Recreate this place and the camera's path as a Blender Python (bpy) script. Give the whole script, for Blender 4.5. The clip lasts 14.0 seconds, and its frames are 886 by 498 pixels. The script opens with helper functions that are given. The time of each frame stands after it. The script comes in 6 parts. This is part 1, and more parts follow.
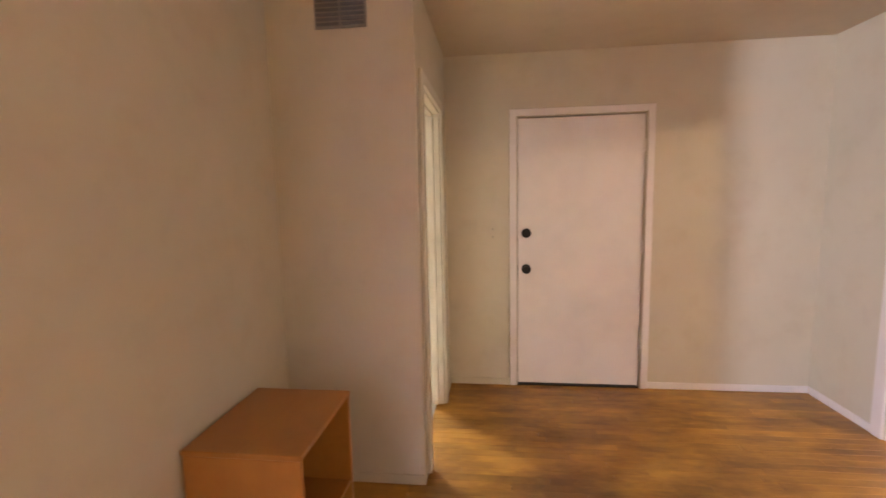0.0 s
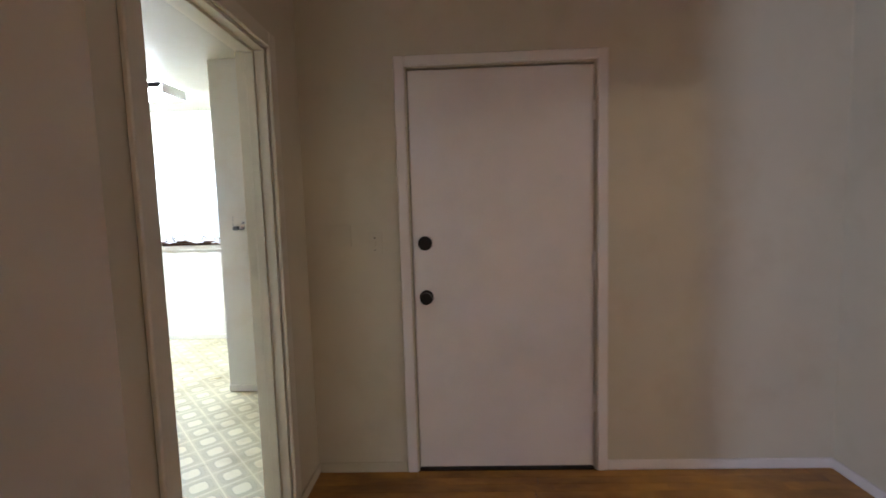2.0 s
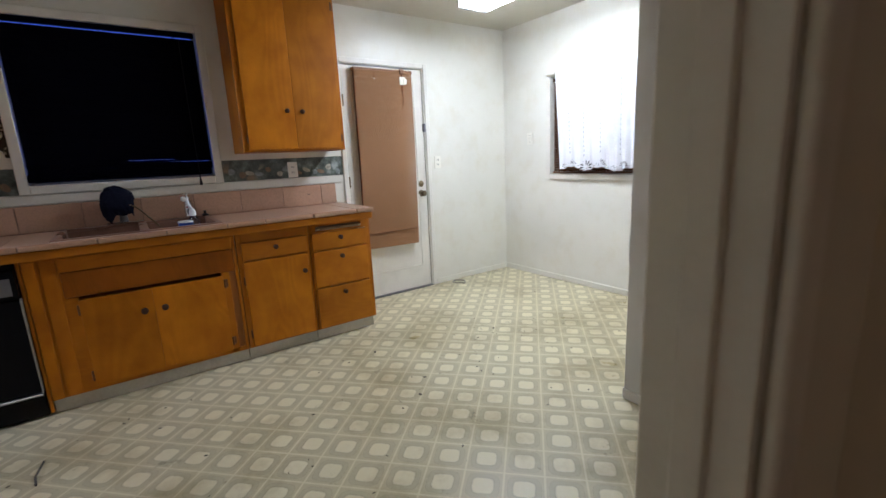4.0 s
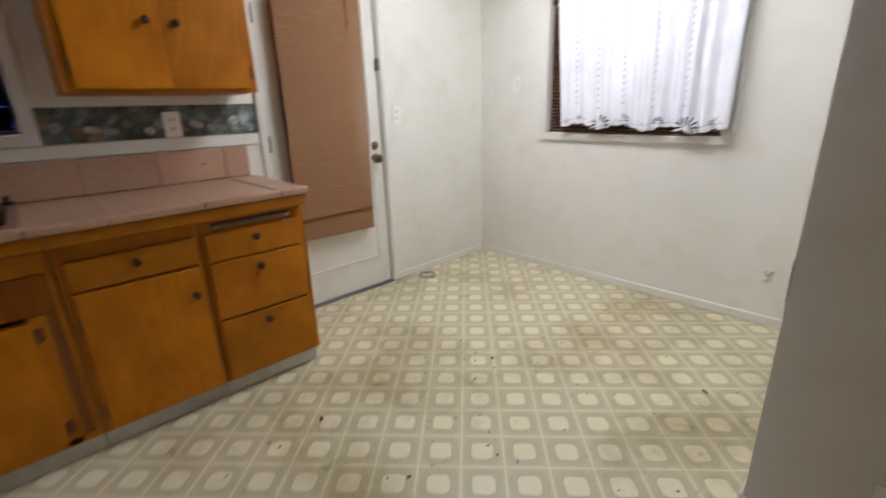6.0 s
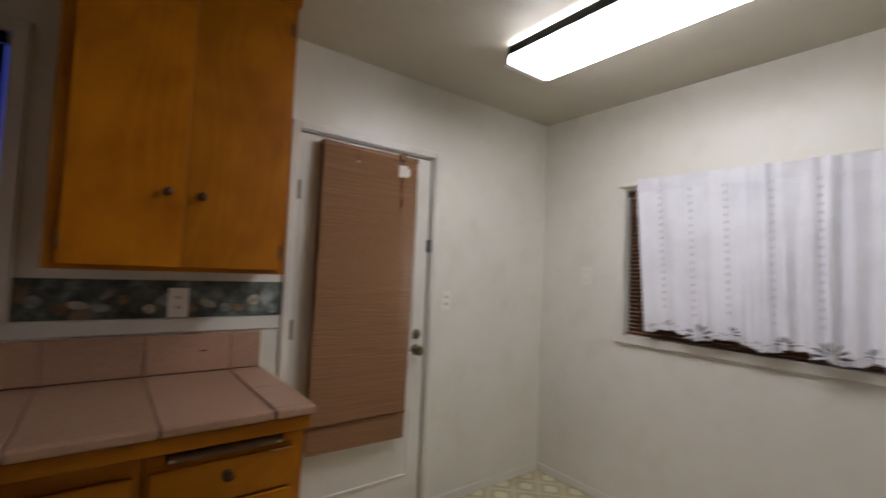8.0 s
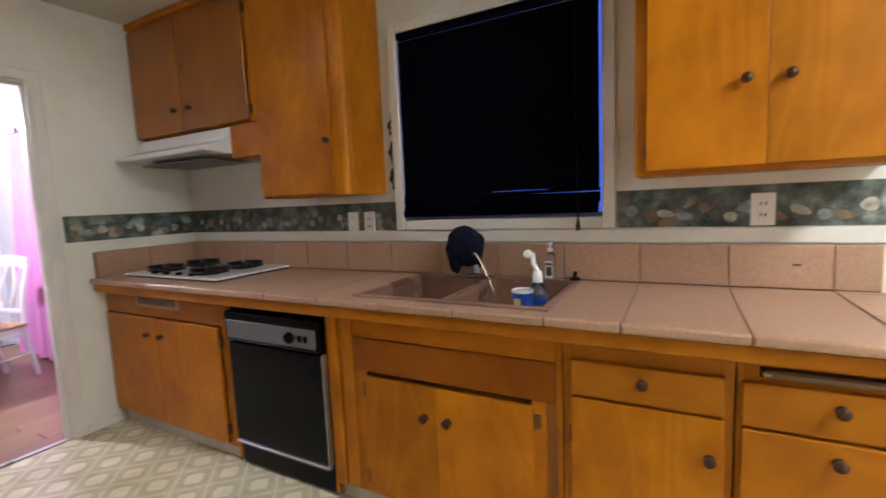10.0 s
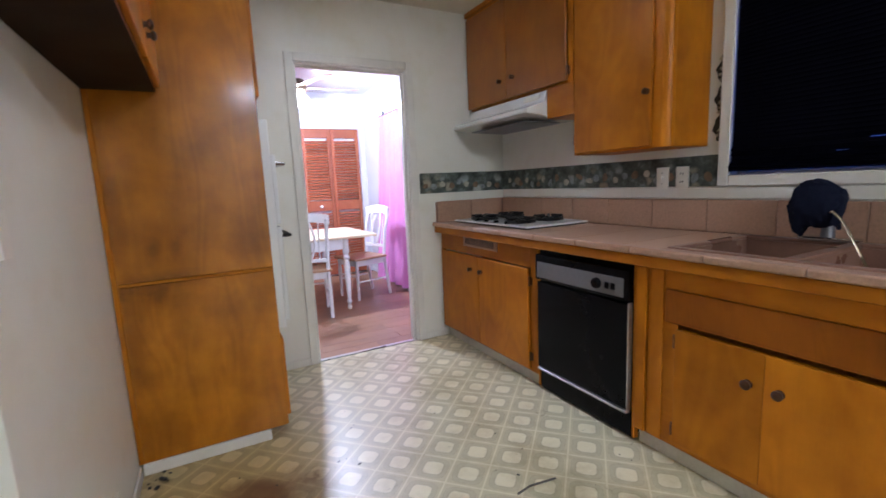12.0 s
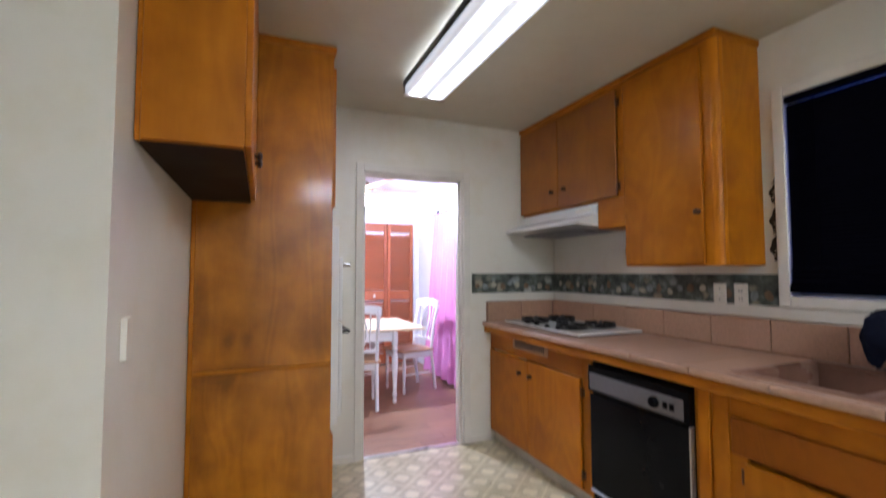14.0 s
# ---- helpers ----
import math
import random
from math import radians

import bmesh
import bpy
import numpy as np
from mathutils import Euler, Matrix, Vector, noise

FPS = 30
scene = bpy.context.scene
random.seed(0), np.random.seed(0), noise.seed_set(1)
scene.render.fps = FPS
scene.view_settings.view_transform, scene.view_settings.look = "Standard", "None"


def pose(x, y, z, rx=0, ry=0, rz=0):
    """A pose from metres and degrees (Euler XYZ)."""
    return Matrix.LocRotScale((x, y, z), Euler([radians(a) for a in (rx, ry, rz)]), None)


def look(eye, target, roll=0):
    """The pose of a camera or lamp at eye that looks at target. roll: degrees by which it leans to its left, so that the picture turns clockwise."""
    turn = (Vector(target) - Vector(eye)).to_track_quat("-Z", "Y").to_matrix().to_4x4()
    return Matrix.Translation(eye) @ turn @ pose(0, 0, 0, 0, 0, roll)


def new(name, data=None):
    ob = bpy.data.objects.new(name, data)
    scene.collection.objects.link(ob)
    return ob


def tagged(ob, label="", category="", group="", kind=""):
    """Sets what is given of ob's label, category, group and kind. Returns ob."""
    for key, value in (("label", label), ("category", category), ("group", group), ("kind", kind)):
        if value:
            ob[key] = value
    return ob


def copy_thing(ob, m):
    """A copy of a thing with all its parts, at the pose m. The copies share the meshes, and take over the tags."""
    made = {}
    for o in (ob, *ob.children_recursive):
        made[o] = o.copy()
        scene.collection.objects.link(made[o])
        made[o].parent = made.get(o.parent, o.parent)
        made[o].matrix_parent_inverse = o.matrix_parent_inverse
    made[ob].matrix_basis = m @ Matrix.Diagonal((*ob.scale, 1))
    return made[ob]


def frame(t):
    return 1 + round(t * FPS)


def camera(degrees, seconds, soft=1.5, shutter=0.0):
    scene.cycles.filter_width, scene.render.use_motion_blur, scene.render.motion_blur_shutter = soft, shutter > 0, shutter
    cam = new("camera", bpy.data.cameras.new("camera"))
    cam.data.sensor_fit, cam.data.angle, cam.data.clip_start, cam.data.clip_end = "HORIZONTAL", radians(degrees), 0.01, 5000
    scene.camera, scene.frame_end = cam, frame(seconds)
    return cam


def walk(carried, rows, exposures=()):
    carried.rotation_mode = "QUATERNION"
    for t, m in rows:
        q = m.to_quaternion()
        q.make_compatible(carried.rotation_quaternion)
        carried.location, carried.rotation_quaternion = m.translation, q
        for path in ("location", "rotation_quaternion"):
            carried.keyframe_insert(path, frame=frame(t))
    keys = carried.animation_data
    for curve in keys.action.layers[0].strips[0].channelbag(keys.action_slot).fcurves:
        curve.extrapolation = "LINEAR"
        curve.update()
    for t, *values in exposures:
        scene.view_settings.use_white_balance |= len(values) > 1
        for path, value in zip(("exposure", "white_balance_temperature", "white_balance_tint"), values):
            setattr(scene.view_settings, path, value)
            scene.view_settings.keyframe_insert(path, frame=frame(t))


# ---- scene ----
cam = camera(90.1, 14.0, shutter=0.35)
PATH = [
    (0, (-0.601, 1.031, 1.477), (-0.834, 3.003, 1.241), -1.2),
    (0.5, (-0.42, 1.181, 1.407), (-0.421, 3.171, 1.207), -0.3),
    (1, (-0.295, 1.447, 1.368), (-0.191, 3.434, 1.169), -0.6),
    (1.5, (-0.208, 1.813, 1.375), (-0.072, 3.8, 1.188), -1.3),
    (2, (-0.202, 2.195, 1.35), (-0.27, 4.187, 1.178), -1.7),
    (2.5, (-0.227, 2.611, 1.316), (-0.715, 4.542, 1.144), -2.6),
    (3, (-0.346, 2.984, 1.31), (-1.452, 4.642, 1.145), -2.0),
    (3.5, (-0.556, 3.279, 1.266), (-2.044, 4.572, 0.981), -2.1),
    (3.7, (-0.656, 3.397, 1.261), (-2.242, 4.556, 0.906), -2.5),
    (5.8, (-1.760, 4.027, 1.240), (-3.272, 5.178, 0.6171), -1.54),
    (6, (-1.832, 4.059, 1.254), (-3.226, 5.357, 0.6442), -1.97),
    (6.5, (-1.970, 4.106, 1.339), (-3.120, 5.715, 1.0420), -3.09),
    (7, (-2.004, 4.255, 1.384), (-3.110, 5.921, 1.3924), -0.67),
    (7.5, (-2.071, 4.406, 1.406), (-3.288, 5.988, 1.5385), 0.95),
    (8, (-2.282, 4.400, 1.397), (-3.871, 5.612, 1.4929), 2.43),
    (8.5, (-2.420, 4.370, 1.355), (-4.358, 4.861, 1.3650), 0.94),
    (9, (-2.476, 4.389, 1.351), (-4.467, 4.212, 1.2710), 0.09),
    (9.2, (-2.488, 4.415, 1.340), (-4.452, 4.051, 1.2345), -0.41),
    (11.3, (-2.214, 4.318, 1.248), (-3.448, 2.766, 0.9874), -4.20),
    (11.5, (-2.201, 4.318, 1.240), (-3.346, 2.697, 0.9919), -3.79),
    (12, (-2.167, 4.332, 1.228), (-3.098, 2.587, 0.9337), -2.56),
    (12.5, (-2.121, 4.373, 1.201), (-2.905, 2.592, 0.7382), -1.74),
    (13, (-2.089, 4.402, 1.194), (-2.816, 2.622, 0.6415), -0.86),
    (13.5, (-2.080, 4.385, 1.229), (-2.836, 2.572, 0.8531), -0.33),
    (14, (-2.094, 4.398, 1.322), (-2.855, 2.551, 1.4257), -0.08),
]
EXPOSURES = [
    (0, 1.8, 7000, 17),
    (0.5, 1.38, 6500, 16),
    (1, 0.66, 6300, 12),
    (1.5, 0.5, 6100, 9),
    (2, 0.55, 5800, 8),
    (2.5, -0.1, 5800, 12),
    (3, -0.45, 5900, 13),
    (3.5, -0.6, 6000, 14),
    (6, -0.95, 6600, 19),
    (6.5, -1.3, 6800, 21),
    (7, -1.77, 6900, 21),
    (7.5, -1.95, 6900, 22),
    (8, -1.95, 7000, 22),
    (8.5, -1.15, 7300, 22),
    (9, -0.03, 7300, 16),
    (11.5, 0.12, 6000, 14),
    (12, 0.02, 6000, 14),
    (12.5, 0.0, 6000, 14),
    (13, -0.05, 6000, 14),
    (13.5, 0.0, 6000, 14),
    (14, 0.08, 6200, 16),
]
walk(cam, [(t, look(eye, target, roll)) for t, eye, target, roll in PATH], EXPOSURES)

# ---- world and lights ----
world = bpy.data.worlds.new("dusk")
scene.world = world
world.use_nodes = True
wn, wl = world.node_tree.nodes, world.node_tree.links
sky = wn.new("ShaderNodeTexSky")
sky.sky_type = "NISHITA"
sky.sun_disc = False
sky.sun_elevation = radians(-1.0)
sky.sun_rotation = radians(90)
wl.new(sky.outputs["Color"], wn["Background"].inputs["Color"])
wn["Background"].inputs["Strength"].default_value = 0.15

TUBE_NOOK, TUBE_KITCHEN = 64.0, 8.6  # fluorescent lenses
FAN_LAMP = 230.0   # watts, dining room fan globe
SIDE_LAMP = 30.0  # watts, warm lamp of the room beside the living room
ROOM_LAMP = 3.6  # watts, warm ceiling lamp of the living room


def lamp(name, at, watts, colour, size):
    data = bpy.data.lights.new(name, "POINT")
    data.energy, data.color, data.shadow_soft_size = watts, colour, size
    ob = new(name, data)
    ob.location = at
    return ob


lamp("dining_lamp", (-3.09, -0.36, 2.10), FAN_LAMP, (0.68, 0.76, 1.0), 0.07)
lamp("side_room_lamp", (3.3, 2.2, 2.2), SIDE_LAMP, (1.0, 0.80, 0.58), 0.1)
lamp("living_lamp", (0.3, -1.0, 2.3), ROOM_LAMP, (1.0, 0.72, 0.36), 0.12)


# ---- materials ----
def nodes_of(name):
    m = bpy.data.materials.new(name)
    m.use_nodes = True
    nt = m.node_tree
    return m, nt.nodes, nt.links, nt.nodes["Principled BSDF"]


def ramp(n, stops):
    r = n.new("ShaderNodeValToRGB")
    el = r.color_ramp.elements
    while len(el) < len(stops):
        el.new(0.5)
    for e, (p, c) in zip(el, stops):
        e.position, e.color = p, (*c, 1)
    return r


def coords(n, l, scale=(1, 1, 1), rot=(0, 0, 0), shift=True, move=(0, 0, 0)):
    tc = n.new("ShaderNodeTexCoord")
    mp = n.new("ShaderNodeMapping")
    mp.inputs["Scale"].default_value = scale
    mp.inputs["Rotation"].default_value = rot
    mp.inputs["Location"].default_value = move
    if shift:
        info = n.new("ShaderNodeObjectInfo")
        add = n.new("ShaderNodeVectorMath")
        add.operation = "MULTIPLY_ADD"
        add.inputs[1].default_value = (13.0, 7.0, 5.0)
        l.new(info.outputs["Random"], add.inputs[0])
        l.new(tc.outputs["Object"], add.inputs[2])
        l.new(add.outputs[0], mp.inputs["Vector"])
    else:
        l.new(tc.outputs["Object"], mp.inputs["Vector"])
    return mp.outputs["Vector"]


def noise_tex(n, l, vec, scale, detail=4.0, rough=0.55):
    t = n.new("ShaderNodeTexNoise")
    t.inputs["Scale"].default_value, t.inputs["Detail"].default_value = scale, detail
    t.inputs["Roughness"].default_value = rough
    l.new(vec, t.inputs["Vector"])
    return t.outputs["Fac"]


def mix(n, l, fac, a, b, kind="MIX"):
    x = n.new("ShaderNodeMix")
    x.data_type, x.blend_type = "RGBA", kind
    for sock, v in ((x.inputs["Factor"], fac), (x.inputs["A"], a), (x.inputs["B"], b)):
        if isinstance(v, (int, float)):
            sock.default_value = v
        elif isinstance(v, tuple):
            sock.default_value = (*v, 1)
        else:
            l.new(v, sock)
    return x.outputs["Result"]


def bump(n, l, bsdf, height, strength, dist=0.002):
    b = n.new("ShaderNodeBump")
    b.inputs["Strength"].default_value, b.inputs["Distance"].default_value = strength, dist
    l.new(height, b.inputs["Height"])
    l.new(b.outputs["Normal"], bsdf.inputs["Normal"])


def calc(n, l, op, a, b=0.0, c=0.0):
    x = n.new("ShaderNodeMath")
    x.operation = op
    for sock, v in zip(x.inputs, (a, b, c)):
        if isinstance(v, (int, float)):
            sock.default_value = v
        else:
            l.new(v, sock)
    return x.outputs[0]


def plain(name, col, rough=0.5, metal=0.0, vary=0.12, fine=60.0, coarse=3.0, bumps=0.1, stretch=(1, 1, 1), coat=0.0, dirt=None):
    """Paint, metal, plastic: a base colour with stains and grain at two scales."""
    m, n, l, b = nodes_of(name)
    v = coords(n, l, stretch)
    big, small = noise_tex(n, l, v, coarse, 5), noise_tex(n, l, v, fine, 3)
    dark = dirt or tuple(c * (1 - vary * 2) for c in col)
    r = ramp(n, [(0.25, dark), (0.55, col), (0.8, tuple(min(1, c * (1 + vary * 0.5)) for c in col))])
    l.new(big, r.inputs["Fac"])
    c = mix(n, l, vary, r.outputs["Color"], small, "OVERLAY")
    l.new(c, b.inputs["Base Color"])
    b.inputs["Metallic"].default_value = metal
    b.inputs["Coat Weight"].default_value = coat
    rr = calc(n, l, "MULTIPLY_ADD", big, 0.25, rough - 0.12)
    l.new(rr, b.inputs["Roughness"])
    if bumps:
        bump(n, l, b, small, bumps)
    return m


def wood(name, light, dark, axis=2, rough=0.38, scale=1.0, coat=0.25, figure=0.09):
    """Stained plywood: long grain along one axis, cathedral figure and blotches."""
    m, n, l, b = nodes_of(name)
    st = [9.0 * scale] * 3
    st[axis] = 0.9 * scale
    v = coords(n, l, tuple(st))
    v2 = coords(n, l)
    sw = [2.6 * scale] * 3
    sw[axis] = 0.75 * scale
    swirl = n.new("ShaderNodeTexNoise")
    swirl.inputs["Scale"].default_value, swirl.inputs["Detail"].default_value, swirl.inputs["Distortion"].default_value = 1.6, 1.5, 0.8
    l.new(coords(n, l, tuple(sw)), swirl.inputs["Vector"])
    rings = calc(n, l, "MULTIPLY_ADD", calc(n, l, "SINE", calc(n, l, "MULTIPLY", swirl.outputs["Fac"], 46.0)), 0.5, 0.5)
    fine = noise_tex(n, l, v, 14.0, 5, 0.7)
    blot = noise_tex(n, l, v2, 4.0, 4)
    r = ramp(n, [(0.1, dark), (0.5, tuple((a + c) / 2 for a, c in zip(light, dark))), (0.9, light)])
    f = calc(n, l, "MULTIPLY_ADD", rings, figure, calc(n, l, "MULTIPLY_ADD", blot, 1.15, calc(n, l, "MULTIPLY", fine, 0.18)))
    f2 = calc(n, l, "SUBTRACT", f, 0.14 + figure * 0.5)
    l.new(f2, r.inputs["Fac"])
    info = n.new("ShaderNodeObjectInfo")
    shade = calc(n, l, "MULTIPLY_ADD", info.outputs["Random"], 0.26, 0.84)
    l.new(mix(n, l, 1.0, r.outputs["Color"], shade, "MULTIPLY"), b.inputs["Base Color"])
    l.new(calc(n, l, "MULTIPLY_ADD", blot, 0.3, rough - 0.15), b.inputs["Roughness"])
    b.inputs["Coat Weight"].default_value = coat
    b.inputs["Coat Roughness"].default_value = 0.25
    bump(n, l, b, fine, 0.12, 0.001)
    return m


def wall_paint(name, col, rough=0.55, stain=(0.90, 0.87, 0.82)):
    """Rolled wall paint with faint roller texture, patches and hand marks."""
    m, n, l, b = nodes_of(name)
    v = coords(n, l, shift=False)
    big, mid, fine = noise_tex(n, l, v, 0.9, 4), noise_tex(n, l, v, 6.0, 5), noise_tex(n, l, v, 160.0, 2)
    r = ramp(n, [(0.3, tuple(c * 0.90 for c in col)), (0.6, col)])
    l.new(big, r.inputs["Fac"])
    spots = ramp(n, [(0.25, stain), (0.5, (1, 1, 1))])
    l.new(mid, spots.inputs["Fac"])
    l.new(mix(n, l, 0.55, r.outputs["Color"], spots.outputs["Color"], "MULTIPLY"), b.inputs["Base Color"])
    l.new(calc(n, l, "MULTIPLY_ADD", mid, 0.2, rough - 0.1), b.inputs["Roughness"])
    bump(n, l, b, fine, 0.18, 0.0015)
    return m


def vinyl_floor():
    """Sheet vinyl printed with a diagonal lattice: pale lines, grey-beige field, cream rounded squares; scuffs and a brown stain."""
    m, n, l, b = nodes_of("vinyl")
    tc = n.new("ShaderNodeTexCoord")
    mp = n.new("ShaderNodeMapping")
    mp.vector_type = "TEXTURE"
    mp.inputs["Location"].default_value = (-2.983, 4.866, 0)
    mp.inputs["Rotation"].default_value = (0, 0, radians(43.5))
    mp.inputs["Scale"].default_value = (0.159, 0.159, 1)
    l.new(tc.outputs["Object"], mp.inputs["Vector"])
    wob = n.new("ShaderNodeTexNoise")
    wob.inputs["Scale"].default_value = 9.0
    l.new(mp.outputs["Vector"], wob.inputs["Vector"])
    sep = n.new("ShaderNodeSeparateXYZ")
    l.new(mp.outputs["Vector"], sep.inputs["Vector"])

    def cell(o):
        f = calc(n, l, "FRACT", calc(n, l, "ADD", o, 100.5))
        return calc(n, l, "ABSOLUTE", calc(n, l, "SUBTRACT", f, 0.5))
    ax, ay = cell(sep.outputs["X"]), cell(sep.outputs["Y"])
    # superellipse distance for the rounded square
    d4 = calc(n, l, "POWER", calc(n, l, "ADD", calc(n, l, "POWER", ax, 4.0), calc(n, l, "POWER", ay, 4.0)), 0.25)
    d4 = calc(n, l, "MULTIPLY_ADD", wob.outputs["Fac"], 0.05, d4)
    sq = n.new("ShaderNodeMapRange")
    sq.inputs["From Min"].default_value, sq.inputs["From Max"].default_value = 0.30, 0.265
    l.new(d4, sq.inputs["Value"])
    line = n.new("ShaderNodeMapRange")
    line.inputs["From Min"].default_value, line.inputs["From Max"].default_value = 0.465, 0.485
    l.new(calc(n, l, "MAXIMUM", ax, ay), line.inputs["Value"])
    ring = n.new("ShaderNodeMapRange")
    ring.inputs["From Min"].default_value, ring.inputs["From Max"].default_value = 0.43, 0.40
    l.new(d4, ring.inputs["Value"])
    field = mix(n, l, ring.outputs["Result"], (0.55, 0.49, 0.315), (0.50, 0.448, 0.29))
    edge_line = calc(n, l, "COMPARE", d4, 0.425, 0.009)
    inner_line = calc(n, l, "COMPARE", d4, 0.305, 0.008)
    field = mix(n, l, calc(n, l, "MULTIPLY", calc(n, l, "MAXIMUM", edge_line, inner_line), 0.35), field, (0.30, 0.27, 0.17))
    c = mix(n, l, sq.outputs["Result"], field, (0.72, 0.655, 0.455))
    c = mix(n, l, line.outputs["Result"], c, (0.69, 0.63, 0.425))
    v = coords(n, l, shift=False)
    grime, fine, smear = noise_tex(n, l, v, 1.6, 6, 0.65), noise_tex(n, l, v, 45.0, 4, 0.7), noise_tex(n, l, v, 7.0, 6, 0.7)
    gr = ramp(n, [(0.36, (0.62, 0.57, 0.46)), (0.52, (1, 1, 1))])
    l.new(grime, gr.inputs["Fac"])
    c = mix(n, l, 0.8, c, gr.outputs["Color"], "MULTIPLY")
    sm = ramp(n, [(0.30, (0.30, 0.28, 0.24)), (0.37, (1, 1, 1))])
    l.new(smear, sm.inputs["Fac"])
    c = mix(n, l, 0.62, c, sm.outputs["Color"], "MULTIPLY")
    c = mix(n, l, 0.12, c, fine, "OVERLAY")
    for turn, lo in ((35, 0.285), (-62, 0.28)):
        drag = noise_tex(n, l, coords(n, l, (5.0, 26.0, 1.0), (0, 0, radians(turn)), shift=False), 1.0, 5, 0.7)
        sc = ramp(n, [(lo, (0.34, 0.33, 0.31)), (lo + 0.035, (1, 1, 1))])
        l.new(drag, sc.inputs["Fac"])
        c = mix(n, l, 0.75, c, sc.outputs["Color"], "MULTIPLY")
    # the rust-brown stain where a refrigerator stood
    def uneven_mark(at, size, near, far, ragged):
        """1 inside an uneven round mark, falling to 0 outside it."""
        mv = n.new("ShaderNodeMapping")
        mv.vector_type = "TEXTURE"
        mv.inputs["Location"].default_value = (at[0], at[1], 0)
        mv.inputs["Rotation"].default_value = (0, 0, radians(at[2]))
        mv.inputs["Scale"].default_value = (size[0], size[1], 1)
        l.new(tc.outputs["Object"], mv.inputs["Vector"])
        ln = n.new("ShaderNodeVectorMath")
        ln.operation = "LENGTH"
        l.new(mv.outputs["Vector"], ln.inputs[0])
        e = calc(n, l, "MULTIPLY_ADD", calc(n, l, "SUBTRACT", smear, 0.5), ragged, ln.outputs["Value"])
        st = n.new("ShaderNodeMapRange")
        st.inputs["From Min"].default_value, st.inputs["From Max"].default_value = far, near
        l.new(e, st.inputs["Value"])
        return st.outputs["Result"]
    # Warm shade beside the dining light, multiplied into the vinyl colour.
    warm_shade = uneven_mark((-2.1, 2.5, 0), (0.5, 1.0), 0.5, 1.2, 0.7)
    c = mix(n, l, calc(n, l, "MULTIPLY", warm_shade, 0.85), c, (0.78, 0.63, 0.37), "MULTIPLY")
    joint = calc(n, l, "MULTIPLY", line.outputs["Result"], uneven_mark((-2.14, 2.87, 0), (0.22, 0.2), 0.7, 1.2, 1.2))
    c = mix(n, l, calc(n, l, "MULTIPLY", joint, 0.8), c, (0.13, 0.06, 0.02))
    c = mix(n, l, calc(n, l, "MULTIPLY", uneven_mark((-2.02, 2.78, 20), (0.16, 0.12), 0.3, 1.2, 1.2), 0.45), c, (0.20, 0.10, 0.035))
    c = mix(n, l, calc(n, l, "MULTIPLY", uneven_mark((-2.15, 2.58, 12), (0.31, 0.175), 0.65, 1.25, 1.1), 0.86), c, (0.15, 0.066, 0.022))
    c = mix(n, l, calc(n, l, "MULTIPLY", uneven_mark((-2.27, 2.46, -35), (0.14, 0.045), 0.3, 1.2, 1.0), 0.7), c, (0.13, 0.055, 0.02))
    c = mix(n, l, calc(n, l, "MULTIPLY", uneven_mark((-1.965, 2.55, 0), (0.10, 0.07), 0.2, 1.2, 0.9), 0.9), c, (0.05, 0.02, 0.009))
    l.new(c, b.inputs["Base Color"])
    l.new(calc(n, l, "MULTIPLY_ADD", grime, 0.35, 0.16), b.inputs["Roughness"])
    bump(n, l, b, d4, 0.08, 0.002)
    return m


